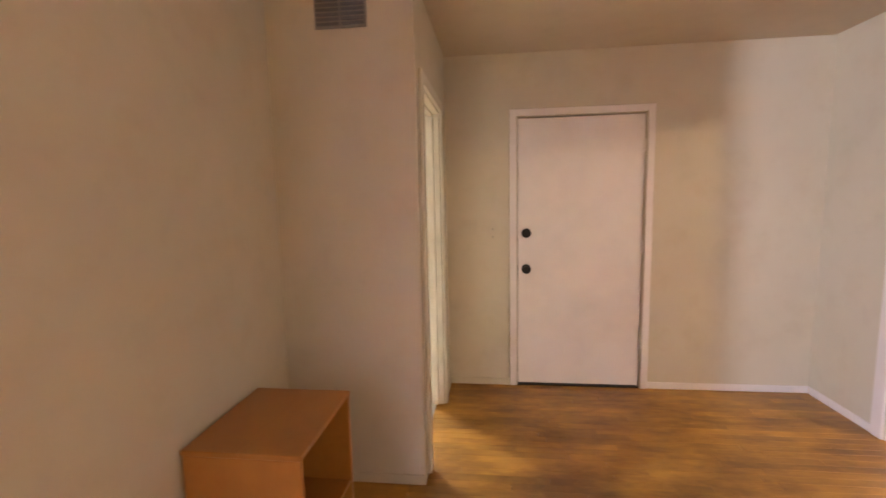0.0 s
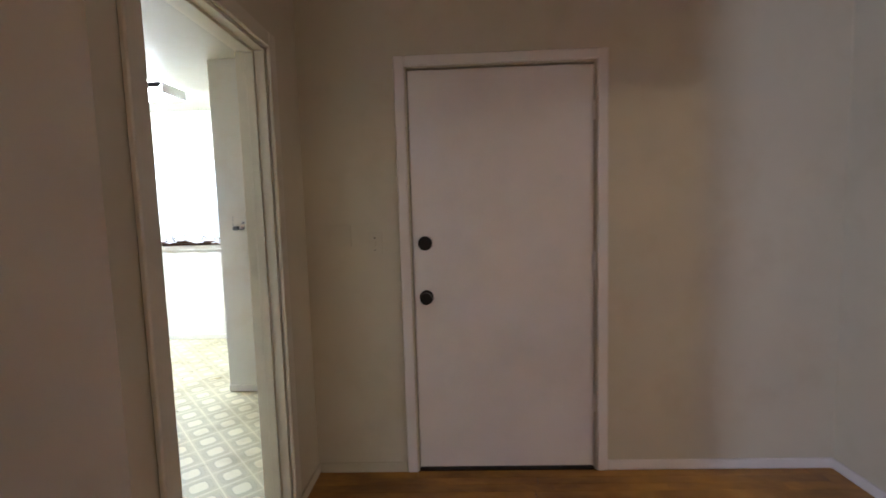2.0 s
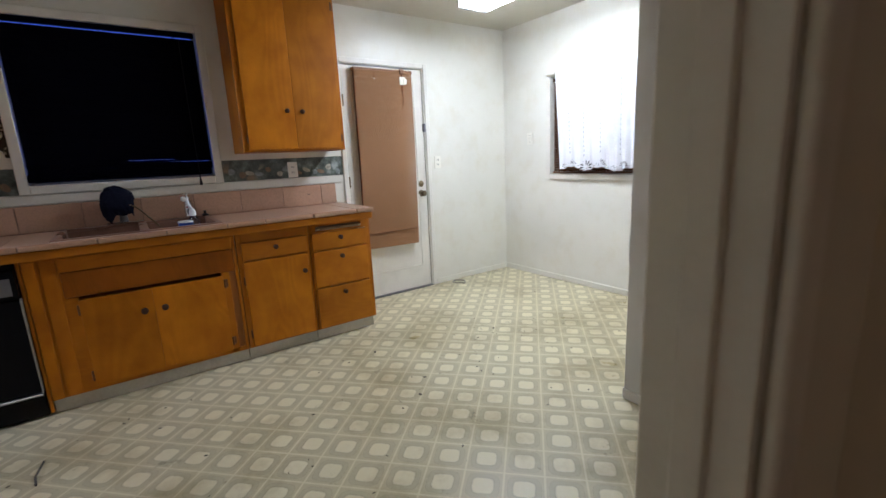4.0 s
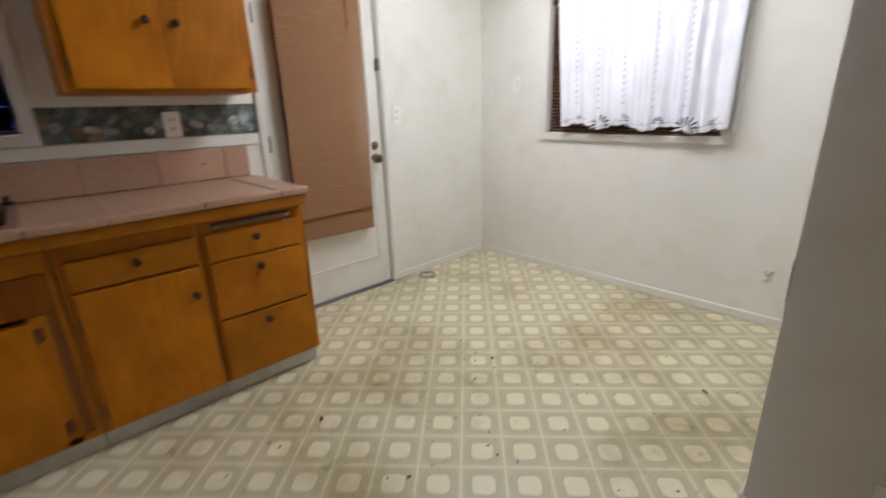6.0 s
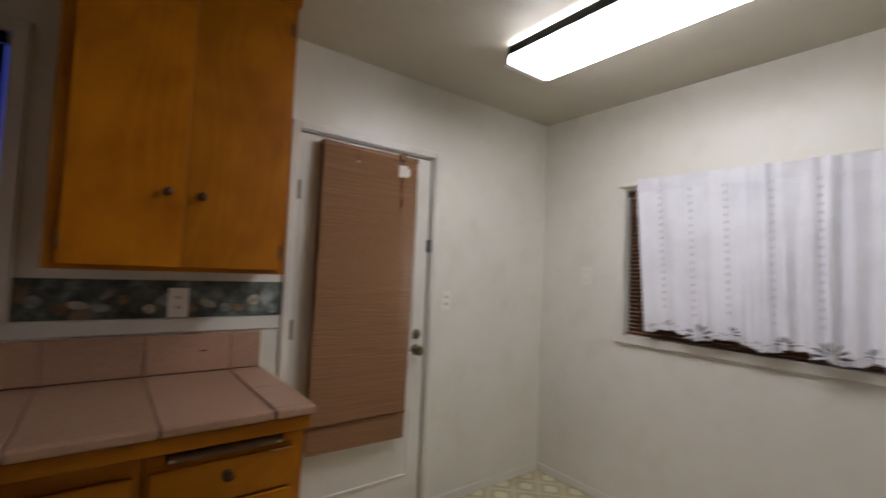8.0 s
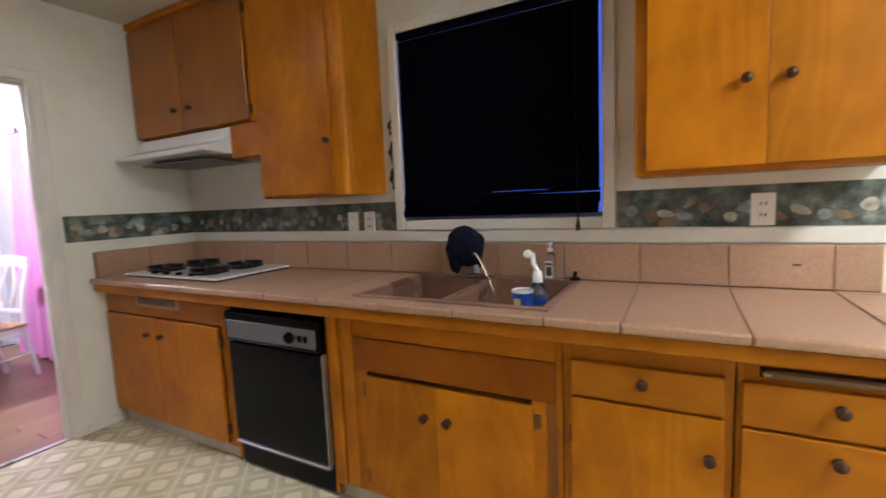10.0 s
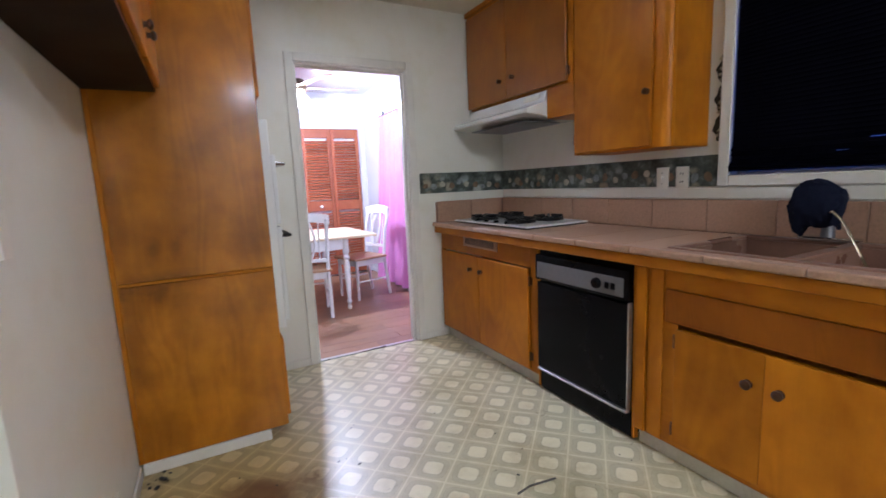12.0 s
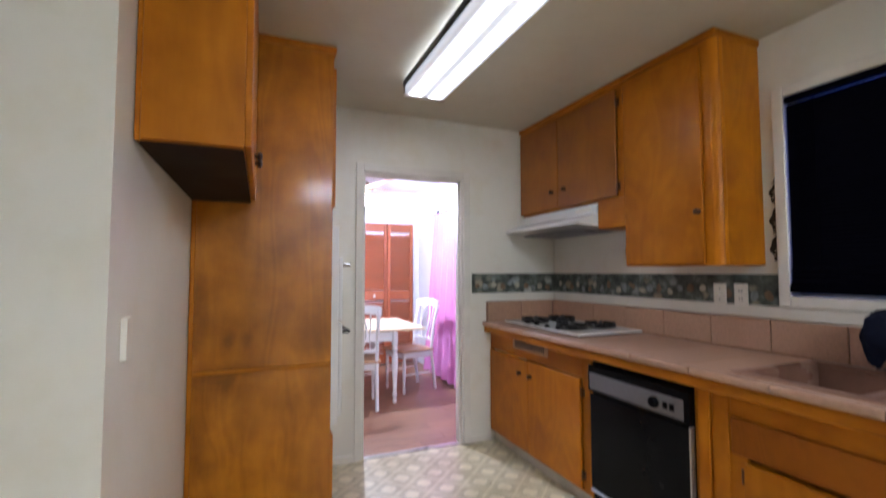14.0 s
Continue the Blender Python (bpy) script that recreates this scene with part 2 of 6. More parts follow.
def shell_border():
    """Wallpaper border: pale shells and stones on dark green water."""
    m, n, l, b = nodes_of("shell_border")
    v = coords(n, l, shift=False)
    vo = n.new("ShaderNodeTexVoronoi")
    vo.inputs["Scale"].default_value, vo.inputs["Randomness"].default_value = 10.0, 0.9
    wob = n.new("ShaderNodeTexNoise")
    wob.inputs["Scale"].default_value, wob.inputs["Detail"].default_value = 22.0, 3.0
    l.new(v, wob.inputs["Vector"])
    bend = n.new("ShaderNodeVectorMath")
    bend.operation = "MULTIPLY_ADD"
    bend.inputs[1].default_value = (0.045, 0.045, 0.045)
    l.new(wob.outputs["Color"], bend.inputs[0])
    l.new(v, bend.inputs[2])
    l.new(bend.outputs[0], vo.inputs["Vector"])
    back = noise_tex(n, l, v, 14.0, 5, 0.7)
    bg = ramp(n, [(0.36, (0.022, 0.028, 0.022)), (0.54, (0.085, 0.105, 0.085)), (0.74, (0.24, 0.285, 0.28))])
    l.new(back, bg.inputs["Fac"])
    tint = ramp(n, [(0.0, (0.22, 0.15, 0.085)), (0.5, (0.42, 0.39, 0.30)), (1.0, (0.38, 0.42, 0.42))])
    sp = n.new("ShaderNodeSeparateColor")
    l.new(vo.outputs["Color"], sp.inputs["Color"])
    l.new(sp.outputs[0], tint.inputs["Fac"])
    blob = n.new("ShaderNodeMapRange")
    blob.inputs["From Min"].default_value, blob.inputs["From Max"].default_value = 0.44, 0.26
    l.new(vo.outputs["Distance"], blob.inputs["Value"])
    zed = n.new("ShaderNodeSeparateXYZ")
    l.new(v, zed.inputs["Vector"])
    low = n.new("ShaderNodeMapRange")
    low.inputs["From Min"].default_value, low.inputs["From Max"].default_value = 1.285, 1.235
    l.new(zed.outputs["Z"], low.inputs["Value"])
    some = calc(n, l, "MULTIPLY", calc(n, l, "GREATER_THAN", sp.outputs[1], 0.3), calc(n, l, "MULTIPLY_ADD", low.outputs["Result"], 0.75, 0.2))
    c = mix(n, l, calc(n, l, "MULTIPLY", blob.outputs["Result"], some), bg.outputs["Color"], tint.outputs["Color"])
    l.new(c, b.inputs["Base Color"])
    b.inputs["Roughness"].default_value = 0.6
    return m


def tile_glaze(name, col):
    """Glazed tile, speckled with small dark and light flecks."""
    m, n, l, b = nodes_of(name)
    v = coords(n, l)
    sp, big = noise_tex(n, l, v, 85.0, 2, 0.7), noise_tex(n, l, v, 5.0, 4)
    r = ramp(n, [(0.32, tuple(c * 0.86 for c in col)), (0.5, col), (0.68, tuple(min(1, c * 1.08) for c in col))])
    l.new(sp, r.inputs["Fac"])
    g = ramp(n, [(0.25, (0.88, 0.85, 0.82)), (0.7, (1, 1, 1))])
    l.new(big, g.inputs["Fac"])
    info = n.new("ShaderNodeObjectInfo")
    sh = calc(n, l, "MULTIPLY_ADD", info.outputs["Random"], 0.12, 0.92)
    c = mix(n, l, 1.0, mix(n, l, 0.8, r.outputs["Color"], g.outputs["Color"], "MULTIPLY"), sh, "MULTIPLY")
    l.new(c, b.inputs["Base Color"])
    l.new(calc(n, l, "MULTIPLY_ADD", big, 0.08, 0.30), b.inputs["Roughness"])
    return m


def woven(name, a, c2):
    """Woven reed or match-stick blind."""
    m, n, l, b = nodes_of(name)
    v = coords(n, l, (1.2, 1.2, 90.0))
    f = noise_tex(n, l, v, 3.0, 3)
    v2 = coords(n, l)
    big = noise_tex(n, l, v2, 2.5, 4)
    r = ramp(n, [(0.3, c2), (0.7, a)])
    l.new(f, r.inputs["Fac"])
    g = ramp(n, [(0.3, (0.8, 0.76, 0.72)), (0.65, (1, 1, 1))])
    l.new(big, g.inputs["Fac"])
    l.new(mix(n, l, 0.8, r.outputs["Color"], g.outputs["Color"], "MULTIPLY"), b.inputs["Base Color"])
    b.inputs["Roughness"].default_value = 0.75
    bump(n, l, b, f, 0.1, 0.001)
    return m


def cloth(name, col, glow=0.0, fine=220.0, through_light=0.35):
    m, n, l, b = nodes_of(name)
    v = coords(n, l)
    f, big = noise_tex(n, l, v, fine, 2), noise_tex(n, l, v, 4.0, 4)
    r = ramp(n, [(0.3, tuple(c * 0.86 for c in col)), (0.6, col)])
    l.new(big, r.inputs["Fac"])
    l.new(mix(n, l, 0.15, r.outputs["Color"], f, "OVERLAY"), b.inputs["Base Color"])
    b.inputs["Roughness"].default_value = 0.9
    b.inputs["Sheen Weight"].default_value = 0.2
    bump(n, l, b, f, 0.25, 0.001)
    return m


def shining(name, col, power):
    m, n, l, b = nodes_of(name)
    b.inputs["Base Color"].default_value = (0.8, 0.8, 0.8, 1)
    b.inputs["Emission Color"].default_value = (*col, 1)
    b.inputs["Emission Strength"].default_value = power
    return m


def glass(name, tint=(0.9, 0.95, 0.95), rough=0.02):
    m, n, l, b = nodes_of(name)
    b.inputs["Base Color"].default_value = (*tint, 1)
    b.inputs["Transmission Weight"].default_value = 1.0
    b.inputs["Roughness"].default_value = rough
    b.inputs["IOR"].default_value = 1.45
    return m


M_LIV = wall_paint("cream_paint", (0.65, 0.585, 0.445))
M_KIT = wall_paint("kitchen_paint", (0.77, 0.75, 0.672), 0.36, (0.90, 0.86, 0.77))
M_DIN = wall_paint("white_paint", (0.66, 0.66, 0.69))
M_CEIL = wall_paint("ceiling_paint", (0.58, 0.545, 0.45), 0.5)
M_CEIL2 = wall_paint("living_ceiling_paint", (0.62, 0.53, 0.40), 0.6)
M_TRIM = plain("trim_gloss", (0.74, 0.71, 0.64), 0.35, vary=0.06, fine=90, coarse=5)
M_CREAMTRIM = plain("cream_trim_gloss", (0.74, 0.68, 0.55), 0.35, vary=0.07, fine=90, coarse=5)
M_DOOR = plain("door_white", (0.84, 0.785, 0.74), 0.38, vary=0.05, fine=80, coarse=2.5)
M_VINYL = vinyl_floor()
M_OAK = wood("oak_strip", (0.62, 0.31, 0.050), (0.27, 0.11, 0.013), axis=0, rough=0.38, scale=1.6, coat=0.25)


def worn(m, scale, dark, lo, hi):
    """Traffic wear over a whole floor, laid in the room's own places."""
    n, l = m.node_tree.nodes, m.node_tree.links
    b = n["Principled BSDF"]
    src = b.inputs["Base Color"].links[0].from_socket
    geo = n.new("ShaderNodeNewGeometry")
    st = n.new("ShaderNodeMapping")
    st.inputs["Scale"].default_value = (0.7, 1.6, 1.0)
    l.new(geo.outputs["Position"], st.inputs["Vector"])
    f = noise_tex(n, l, st.outputs["Vector"], scale, 6, 0.62)
    r = ramp(n, [(lo, dark), (hi, (1, 1, 1))])
    l.new(f, r.inputs["Fac"])
    l.new(mix(n, l, 1.0, src, r.outputs["Color"], "MULTIPLY"), b.inputs["Base Color"])


worn(M_OAK, 1.7, (0.46, 0.38, 0.30), 0.36, 0.56)
M_OAKBASE = plain("oak_gap", (0.05, 0.025, 0.01), 0.8)
M_LAM = wood("laminate", (0.36, 0.19, 0.105), (0.18, 0.085, 0.045), axis=0, rough=0.4, scale=1.4)
M_CAB = wood("honey_plywood", (0.60, 0.207, 0.005), (0.28, 0.076, 0.002), axis=2, rough=0.42, coat=0.06, figure=0.11)
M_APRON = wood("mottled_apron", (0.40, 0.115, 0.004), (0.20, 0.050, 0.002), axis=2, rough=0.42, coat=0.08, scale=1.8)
M_CABH = wood("honey_rail", (0.56, 0.196, 0.006), (0.30, 0.083, 0.003), axis=1, rough=0.42, coat=0.06, scale=1.5)
M_TOWER = wood("figured_plywood", (0.58, 0.205, 0.007), (0.17, 0.05, 0.002), axis=2, rough=0.34, scale=1.1, coat=0.45, figure=0.10)
M_TOWER.node_tree.nodes["Principled BSDF"].inputs["Coat Roughness"].default_value = 0.13
for honey in (M_CAB, M_CABH, M_APRON, M_TOWER):
    honey.node_tree.nodes["Principled BSDF"].inputs["Specular IOR Level"].default_value = 0.2
# Near-black tone holds the shade under the fridge cabinet and in the table.
M_CABSHADE = wood("shaded_plywood", (0.022, 0.009, 0.004), (0.012, 0.005, 0.002), axis=1, rough=0.7, coat=0.0)
M_CABSHADE.node_tree.nodes["Principled BSDF"].inputs["Specular IOR Level"].default_value = 0.15


def handled(m, marks):
    """Dark knots, burns and hand wear on a panel that faces y; marks: x, z, half width, half height, depth of tone."""
    n, l = m.node_tree.nodes, m.node_tree.links
    b = n["Principled BSDF"]
    c = b.inputs["Base Color"].links[0].from_socket
    geo = n.new("ShaderNodeNewGeometry")
    rough = noise_tex(n, l, geo.outputs["Position"], 9.0, 5, 0.65)
    for x, z, w, h, deep in marks:
        mv = n.new("ShaderNodeMapping")
        mv.vector_type = "TEXTURE"
        mv.inputs["Location"].default_value = (x, 2.1, z)
        mv.inputs["Scale"].default_value = (w, 1.0, h)
        l.new(geo.outputs["Position"], mv.inputs["Vector"])
        ln = n.new("ShaderNodeVectorMath")
        ln.operation = "LENGTH"
        l.new(mv.outputs["Vector"], ln.inputs[0])
        e = calc(n, l, "MULTIPLY_ADD", calc(n, l, "SUBTRACT", rough, 0.5), 1.6, ln.outputs["Value"])
        st = n.new("ShaderNodeMapRange")
        st.inputs["From Min"].default_value, st.inputs["From Max"].default_value = 1.25, 0.35
        l.new(e, st.inputs["Value"])
        c = mix(n, l, calc(n, l, "MULTIPLY", st.outputs["Result"], deep), c, (0.30, 0.22, 0.16), "MULTIPLY")
    l.new(c, b.inputs["Base Color"])


handled(M_TOWER, [(-1.958, 0.99, 0.035, 0.055, 0.55), (-2.04, 1.0, 0.03, 0.05, 0.5), (-2.33, 0.99, 0.08, 0.13, 0.5), (-1.86, 0.85, 0.13, 0.05, 0.55),
                  (-2.02, 0.87, 0.12, 0.04, 0.5), (-1.85, 0.60, 0.05, 0.22, 0.45), (-1.95, 0.80, 0.06, 0.05, 0.45), (-1.84, 1.08, 0.05, 0.14, 0.35),
                  (-2.24, 0.45, 0.05, 0.3, 0.25), (-1.9, 0.2, 0.14, 0.14, 0.4)])
# Darker brown tone for the hood cabinet doors and the sink cabinet's recess.
M_CABDEEP = wood("deep_brown_plywood", (0.37, 0.125, 0.006), (0.20, 0.056, 0.003), axis=2, rough=0.4, coat=0.12)
M_TABLEWOOD = wood("orange_veneer", (0.56, 0.25, 0.055), (0.40, 0.16, 0.03), axis=1, rough=0.4)
M_KNOB = plain("knob_wood", (0.06, 0.022, 0.008), 0.35, vary=0.15)
M_TILE = tile_glaze("pink_tile", (0.46, 0.275, 0.182))
M_GROUT = plain("grout", (0.30, 0.175, 0.125), 0.9, vary=0.2)
M_BORDER = shell_border()
M_BORDERDARK = plain("torn_border", (0.022, 0.018, 0.012), 0.7, vary=0.4)
M_SHELL = plain("printed_shell", (0.44, 0.40, 0.31), 0.6, vary=0.3, fine=140, coarse=30)
M_SHELLTAN = plain("printed_shell_tan", (0.20, 0.125, 0.07), 0.6, vary=0.35, fine=140, coarse=30)
M_SHELLGREY = plain("printed_shell_grey", (0.24, 0.27, 0.27), 0.6, vary=0.35, fine=140, coarse=30)
M_REED = woven("reed_blind", (0.350, 0.176, 0.078), (0.280, 0.138, 0.058))
M_CURTAIN = cloth("white_cotton", (0.80, 0.80, 0.84))
M_THREAD = cloth("grey_thread", (0.30, 0.30, 0.32))
M_CUT = cloth("cutwork_shade", (0.07, 0.065, 0.065))
M_PINK = cloth("pink_cloth", (0.66, 0.23, 0.50))
M_NAVY = plain("navy_slat", (0.0025, 0.0025, 0.006), 0.5, vary=0.2)
for dull, gloss in ((M_NAVY, 0.01), (M_KNOB, 0.25)):
    dull.node_tree.nodes["Principled BSDF"].inputs["Specular IOR Level"].default_value = gloss
M_CLOTHDARK = cloth("navy_cloth", (0.008, 0.010, 0.022))
M_CLOTHDARK.node_tree.nodes["Principled BSDF"].inputs["Sheen Weight"].default_value = 0.0
M_CLOTHDARK.node_tree.nodes["Principled BSDF"].inputs["Specular IOR Level"].default_value = 0.1
M_BLACK = plain("black_enamel", (0.005, 0.005, 0.006), 0.24, vary=0.2, bumps=0.03)
M_BLACK.node_tree.nodes["Principled BSDF"].inputs["Specular IOR Level"].default_value = 0.10
M_BLACKM = plain("black_metal", (0.015, 0.014, 0.013), 0.42, 0.5, vary=0.2)
M_STEEL = plain("brushed_steel", (0.52, 0.52, 0.54), 0.32, 0.9, vary=0.1, stretch=(1, 1, 30))
M_CHROME = plain("chrome", (0.75, 0.75, 0.76), 0.12, 1.0, vary=0.05, bumps=0.02)
M_BRASS = plain("worn_brass", (0.22, 0.17, 0.10), 0.3, 0.9, vary=0.25)
M_HINGE = plain("dark_hinge", (0.15, 0.055, 0.015), 0.45, 0.3, vary=0.25)
M_WHITEEN = plain("white_enamel", (0.78, 0.78, 0.76), 0.2, vary=0.05, bumps=0.02)
M_PLATE = plain("ivory_plastic", (0.81, 0.78, 0.69), 0.35, vary=0.05, bumps=0.02)
M_SCRAP = plain("grey_scrap", (0.09, 0.08, 0.065), 0.7)
M_SLOT = plain("dark_slot", (0.03, 0.028, 0.025), 0.6)
M_SINK = plain("brown_composite", (0.24, 0.125, 0.085), 0.3, vary=0.18, fine=150)
M_GREY = plain("grey_metal", (0.20, 0.20, 0.21), 0.4, 0.6)
M_VENT = plain("vent_grey", (0.30, 0.29, 0.26), 0.5, 0.3)
M_BLUE = plain("blue_plastic", (0.015, 0.07, 0.33), 0.3, vary=0.08, bumps=0.02)
M_CLEAR = glass("clear_plastic", (0.75, 0.85, 0.97), 0.08)
M_GLASS = glass("window_glass")
M_YELLOW = plain("yellow_paper", (0.70, 0.55, 0.18), 0.6)
M_REDWOOD = wood("red_louvre", (0.40, 0.115, 0.045), (0.22, 0.055, 0.02), axis=2)
M_TOP = wood("pale_butcher", (0.76, 0.66, 0.47), (0.58, 0.45, 0.27), axis=0, coat=0.4)
M_BOARD = wood("worn_board", (0.36, 0.25, 0.15), (0.10, 0.05, 0.025), axis=1, coat=0.0)
M_SEAT = wood("tan_seat", (0.52, 0.30, 0.16), (0.34, 0.18, 0.08), axis=1)
M_CORD = plain("frayed_cord", (0.17, 0.055, 0.018), 0.9, vary=0.3)
M_LENS = shining("lit_lens", (0.83, 0.92, 1.0), TUBE_NOOK)
M_LENS2 = shining("old_lit_lens", (0.83, 0.92, 1.0), TUBE_KITCHEN)


def two_tubes(m, power):
    """The two tubes glow through the lens as bands, with a dimmer seam between and dim edges."""
    n, l = m.node_tree.nodes, m.node_tree.links
    tc = n.new("ShaderNodeTexCoord")
    sep = n.new("ShaderNodeSeparateXYZ")
    l.new(tc.outputs["Object"], sep.inputs["Vector"])
    off = calc(n, l, "ABSOLUTE", sep.outputs["X"])
    band = n.new("ShaderNodeFloatCurve")
    band.mapping.curves[0].points[0].location = (0.0, 0.06)
    band.mapping.curves[0].points[1].location = (1.0, 0.05)
    for at, height in ((0.13, 0.06), (0.3, 1.0), (0.62, 1.0), (0.84, 0.06)):
        band.mapping.curves[0].points.new(at, height)
    band.mapping.update()
    l.new(calc(n, l, "DIVIDE", off, 0.13), band.inputs["Value"])
    l.new(calc(n, l, "MULTIPLY", band.outputs["Value"], power), n["Principled BSDF"].inputs["Emission Strength"])


two_tubes(M_LENS2, TUBE_KITCHEN * 1.5)
M_GLOBE = shining("lit_globe", (0.95, 0.96, 1.0), 14.0)
M_DIRT = plain("dirt", (0.06, 0.045, 0.03), 0.95, vary=0.3)
M_KICK = plain("toe_kick", (0.60, 0.57, 0.49), 0.6, vary=0.2)
M_ALU = plain("threshold_metal", (0.62, 0.62, 0.60), 0.3, 0.9)


# ---- building helpers ----
def bx(bm, x0, x1, y0, y1, z0, z1, bevel=0.0, seg=1):
    """Adds a box to bm, with rounded edges if wanted."""
    made = bmesh.ops.create_cube(bm, size=1.0, matrix=Matrix.Translation(((x0 + x1) / 2, (y0 + y1) / 2, (z0 + z1) / 2)) @ Matrix.Diagonal((x1 - x0, y1 - y0, z1 - z0, 1)))
    if bevel:
        edges = list({e for v in made["verts"] for e in v.link_edges})
        bmesh.ops.bevel(bm, geom=edges, offset=bevel, segments=seg, affect="EDGES", profile=0.5)
    return bm


def box(*a, bevel=0.0, seg=1):
    return bx(bmesh.new(), *a, bevel=bevel, seg=seg)


def cyl(bm, at, r, h, axis="z", r2=None, seg=20, bevel=0.0):
    """A cylinder or cone whose base centre is at `at`, running h along an axis."""
    turn = {"z": Matrix(), "x": Matrix.Rotation(radians(90), 4, "Y"), "y": Matrix.Rotation(radians(-90), 4, "X")}[axis]
    made = bmesh.ops.create_cone(bm, cap_ends=True, segments=seg, radius1=r, radius2=r if r2 is None else r2, depth=abs(h),
                                 matrix=Matrix.Translation(at) @ turn @ Matrix.Translation((0, 0, h / 2)))
    if bevel:
        edges = [e for e in {e for v in made["verts"] for e in v.link_edges} if len(e.link_faces) == 2 and e.calc_face_angle(0) > 1.0]
        bmesh.ops.bevel(bm, geom=edges, offset=bevel, segments=2, affect="EDGES", profile=0.5)
    return bm


def lathe(bm, at, profile, axis="z", seg=20):
    """Turns a profile of (radius, height) round an axis through `at`."""
    rows = []
    for r, h in profile:
        ring = []
        for k in range(seg):
            a = 2 * math.pi * k / seg
            c, s = r * math.cos(a), r * math.sin(a)
            p = {"z": (c, s, h), "x": (h, c, s), "y": (s, h, c)}[axis]
            ring.append(bm.verts.new((at[0] + p[0], at[1] + p[1], at[2] + p[2])))
        rows.append(ring)
    for a, b in zip(rows, rows[1:]):
        for k in range(seg):
            bm.faces.new((a[k], a[(k + 1) % seg], b[(k + 1) % seg], b[k]))
    bm.faces.new(rows[0][::-1])
    bm.faces.new(rows[-1])
    bmesh.ops.recalc_face_normals(bm, faces=bm.faces[:])
    return bm


def tube(bm, points, r, seg=8):
    """A round rod swept along points."""
    pts = [Vector(p) for p in points]
    rows = []
    for i, p in enumerate(pts):
        d = (pts[min(i + 1, len(pts) - 1)] - pts[max(i - 1, 0)]).normalized()
        side = d.cross(Vector((0, 0, 1)) if abs(d.z) < 0.9 else Vector((1, 0, 0))).normalized()
        up = side.cross(d)
        rows.append([bm.verts.new(p + r * (math.cos(2 * math.pi * k / seg) * side + math.sin(2 * math.pi * k / seg) * up)) for k in range(seg)])
    for a, b in zip(rows, rows[1:]):
        for k in range(seg):
            bm.faces.new((a[k], a[(k + 1) % seg], b[(k + 1) % seg], b[k]))
    bm.faces.new(rows[0][::-1])
    bm.faces.new(rows[-1])
    bmesh.ops.recalc_face_normals(bm, faces=bm.faces[:])
    return bm


def sheet(bm, n_u, n_v, f, thick=0.002):
    """A thin solid sheet from f(u, v), u and v in 0..1."""
    g = [[bm.verts.new(f(i / n_u, j / n_v)) for j in range(n_v + 1)] for i in range(n_u + 1)]
    faces = [bm.faces.new((g[i][j], g[i + 1][j], g[i + 1][j + 1], g[i][j + 1])) for i in range(n_u) for j in range(n_v)]
    bmesh.ops.recalc_face_normals(bm, faces=faces)
    bmesh.ops.solidify(bm, geom=faces, thickness=thick)
    return bm


def finish(name, bm, material, smooth=False):
    me = bpy.data.meshes.new(name)
    bm.to_mesh(me)
    bm.free()
    me.materials.append(material)
    if smooth:
        for p in me.polygons:
            p.use_smooth = True
        me.set_sharp_from_angle(angle=radians(40))
    return new(name, me)


def thing(name, at, label, category, group="", kind=""):
    ob = new(name)
    ob.location = at
    ob.empty_display_size = 0.05
    return tagged(ob, label, category, group, kind)


def origin(ob):
    p = Vector(ob.location)
    return p + origin(ob.parent) if ob.parent else p


def part(name, bm, material, parent, label="", smooth=False):
    """Links bm, modelled in world places, as one mesh under a thing or part."""
    bmesh.ops.translate(bm, verts=bm.verts[:], vec=-origin(parent))
    ob = finish(name, bm, material, smooth)
    ob.parent = parent
    return tagged(ob, label)


def solid(name, bm, material, label, category, group="", kind="", smooth=False):
    """A thing that is one mesh."""
    return tagged(finish(name, bm, material, smooth), label, category, group, kind)


def structure(name, bm, material, label, category="wall"):
    return tagged(finish(name, bm, material), label, category, kind="structure")


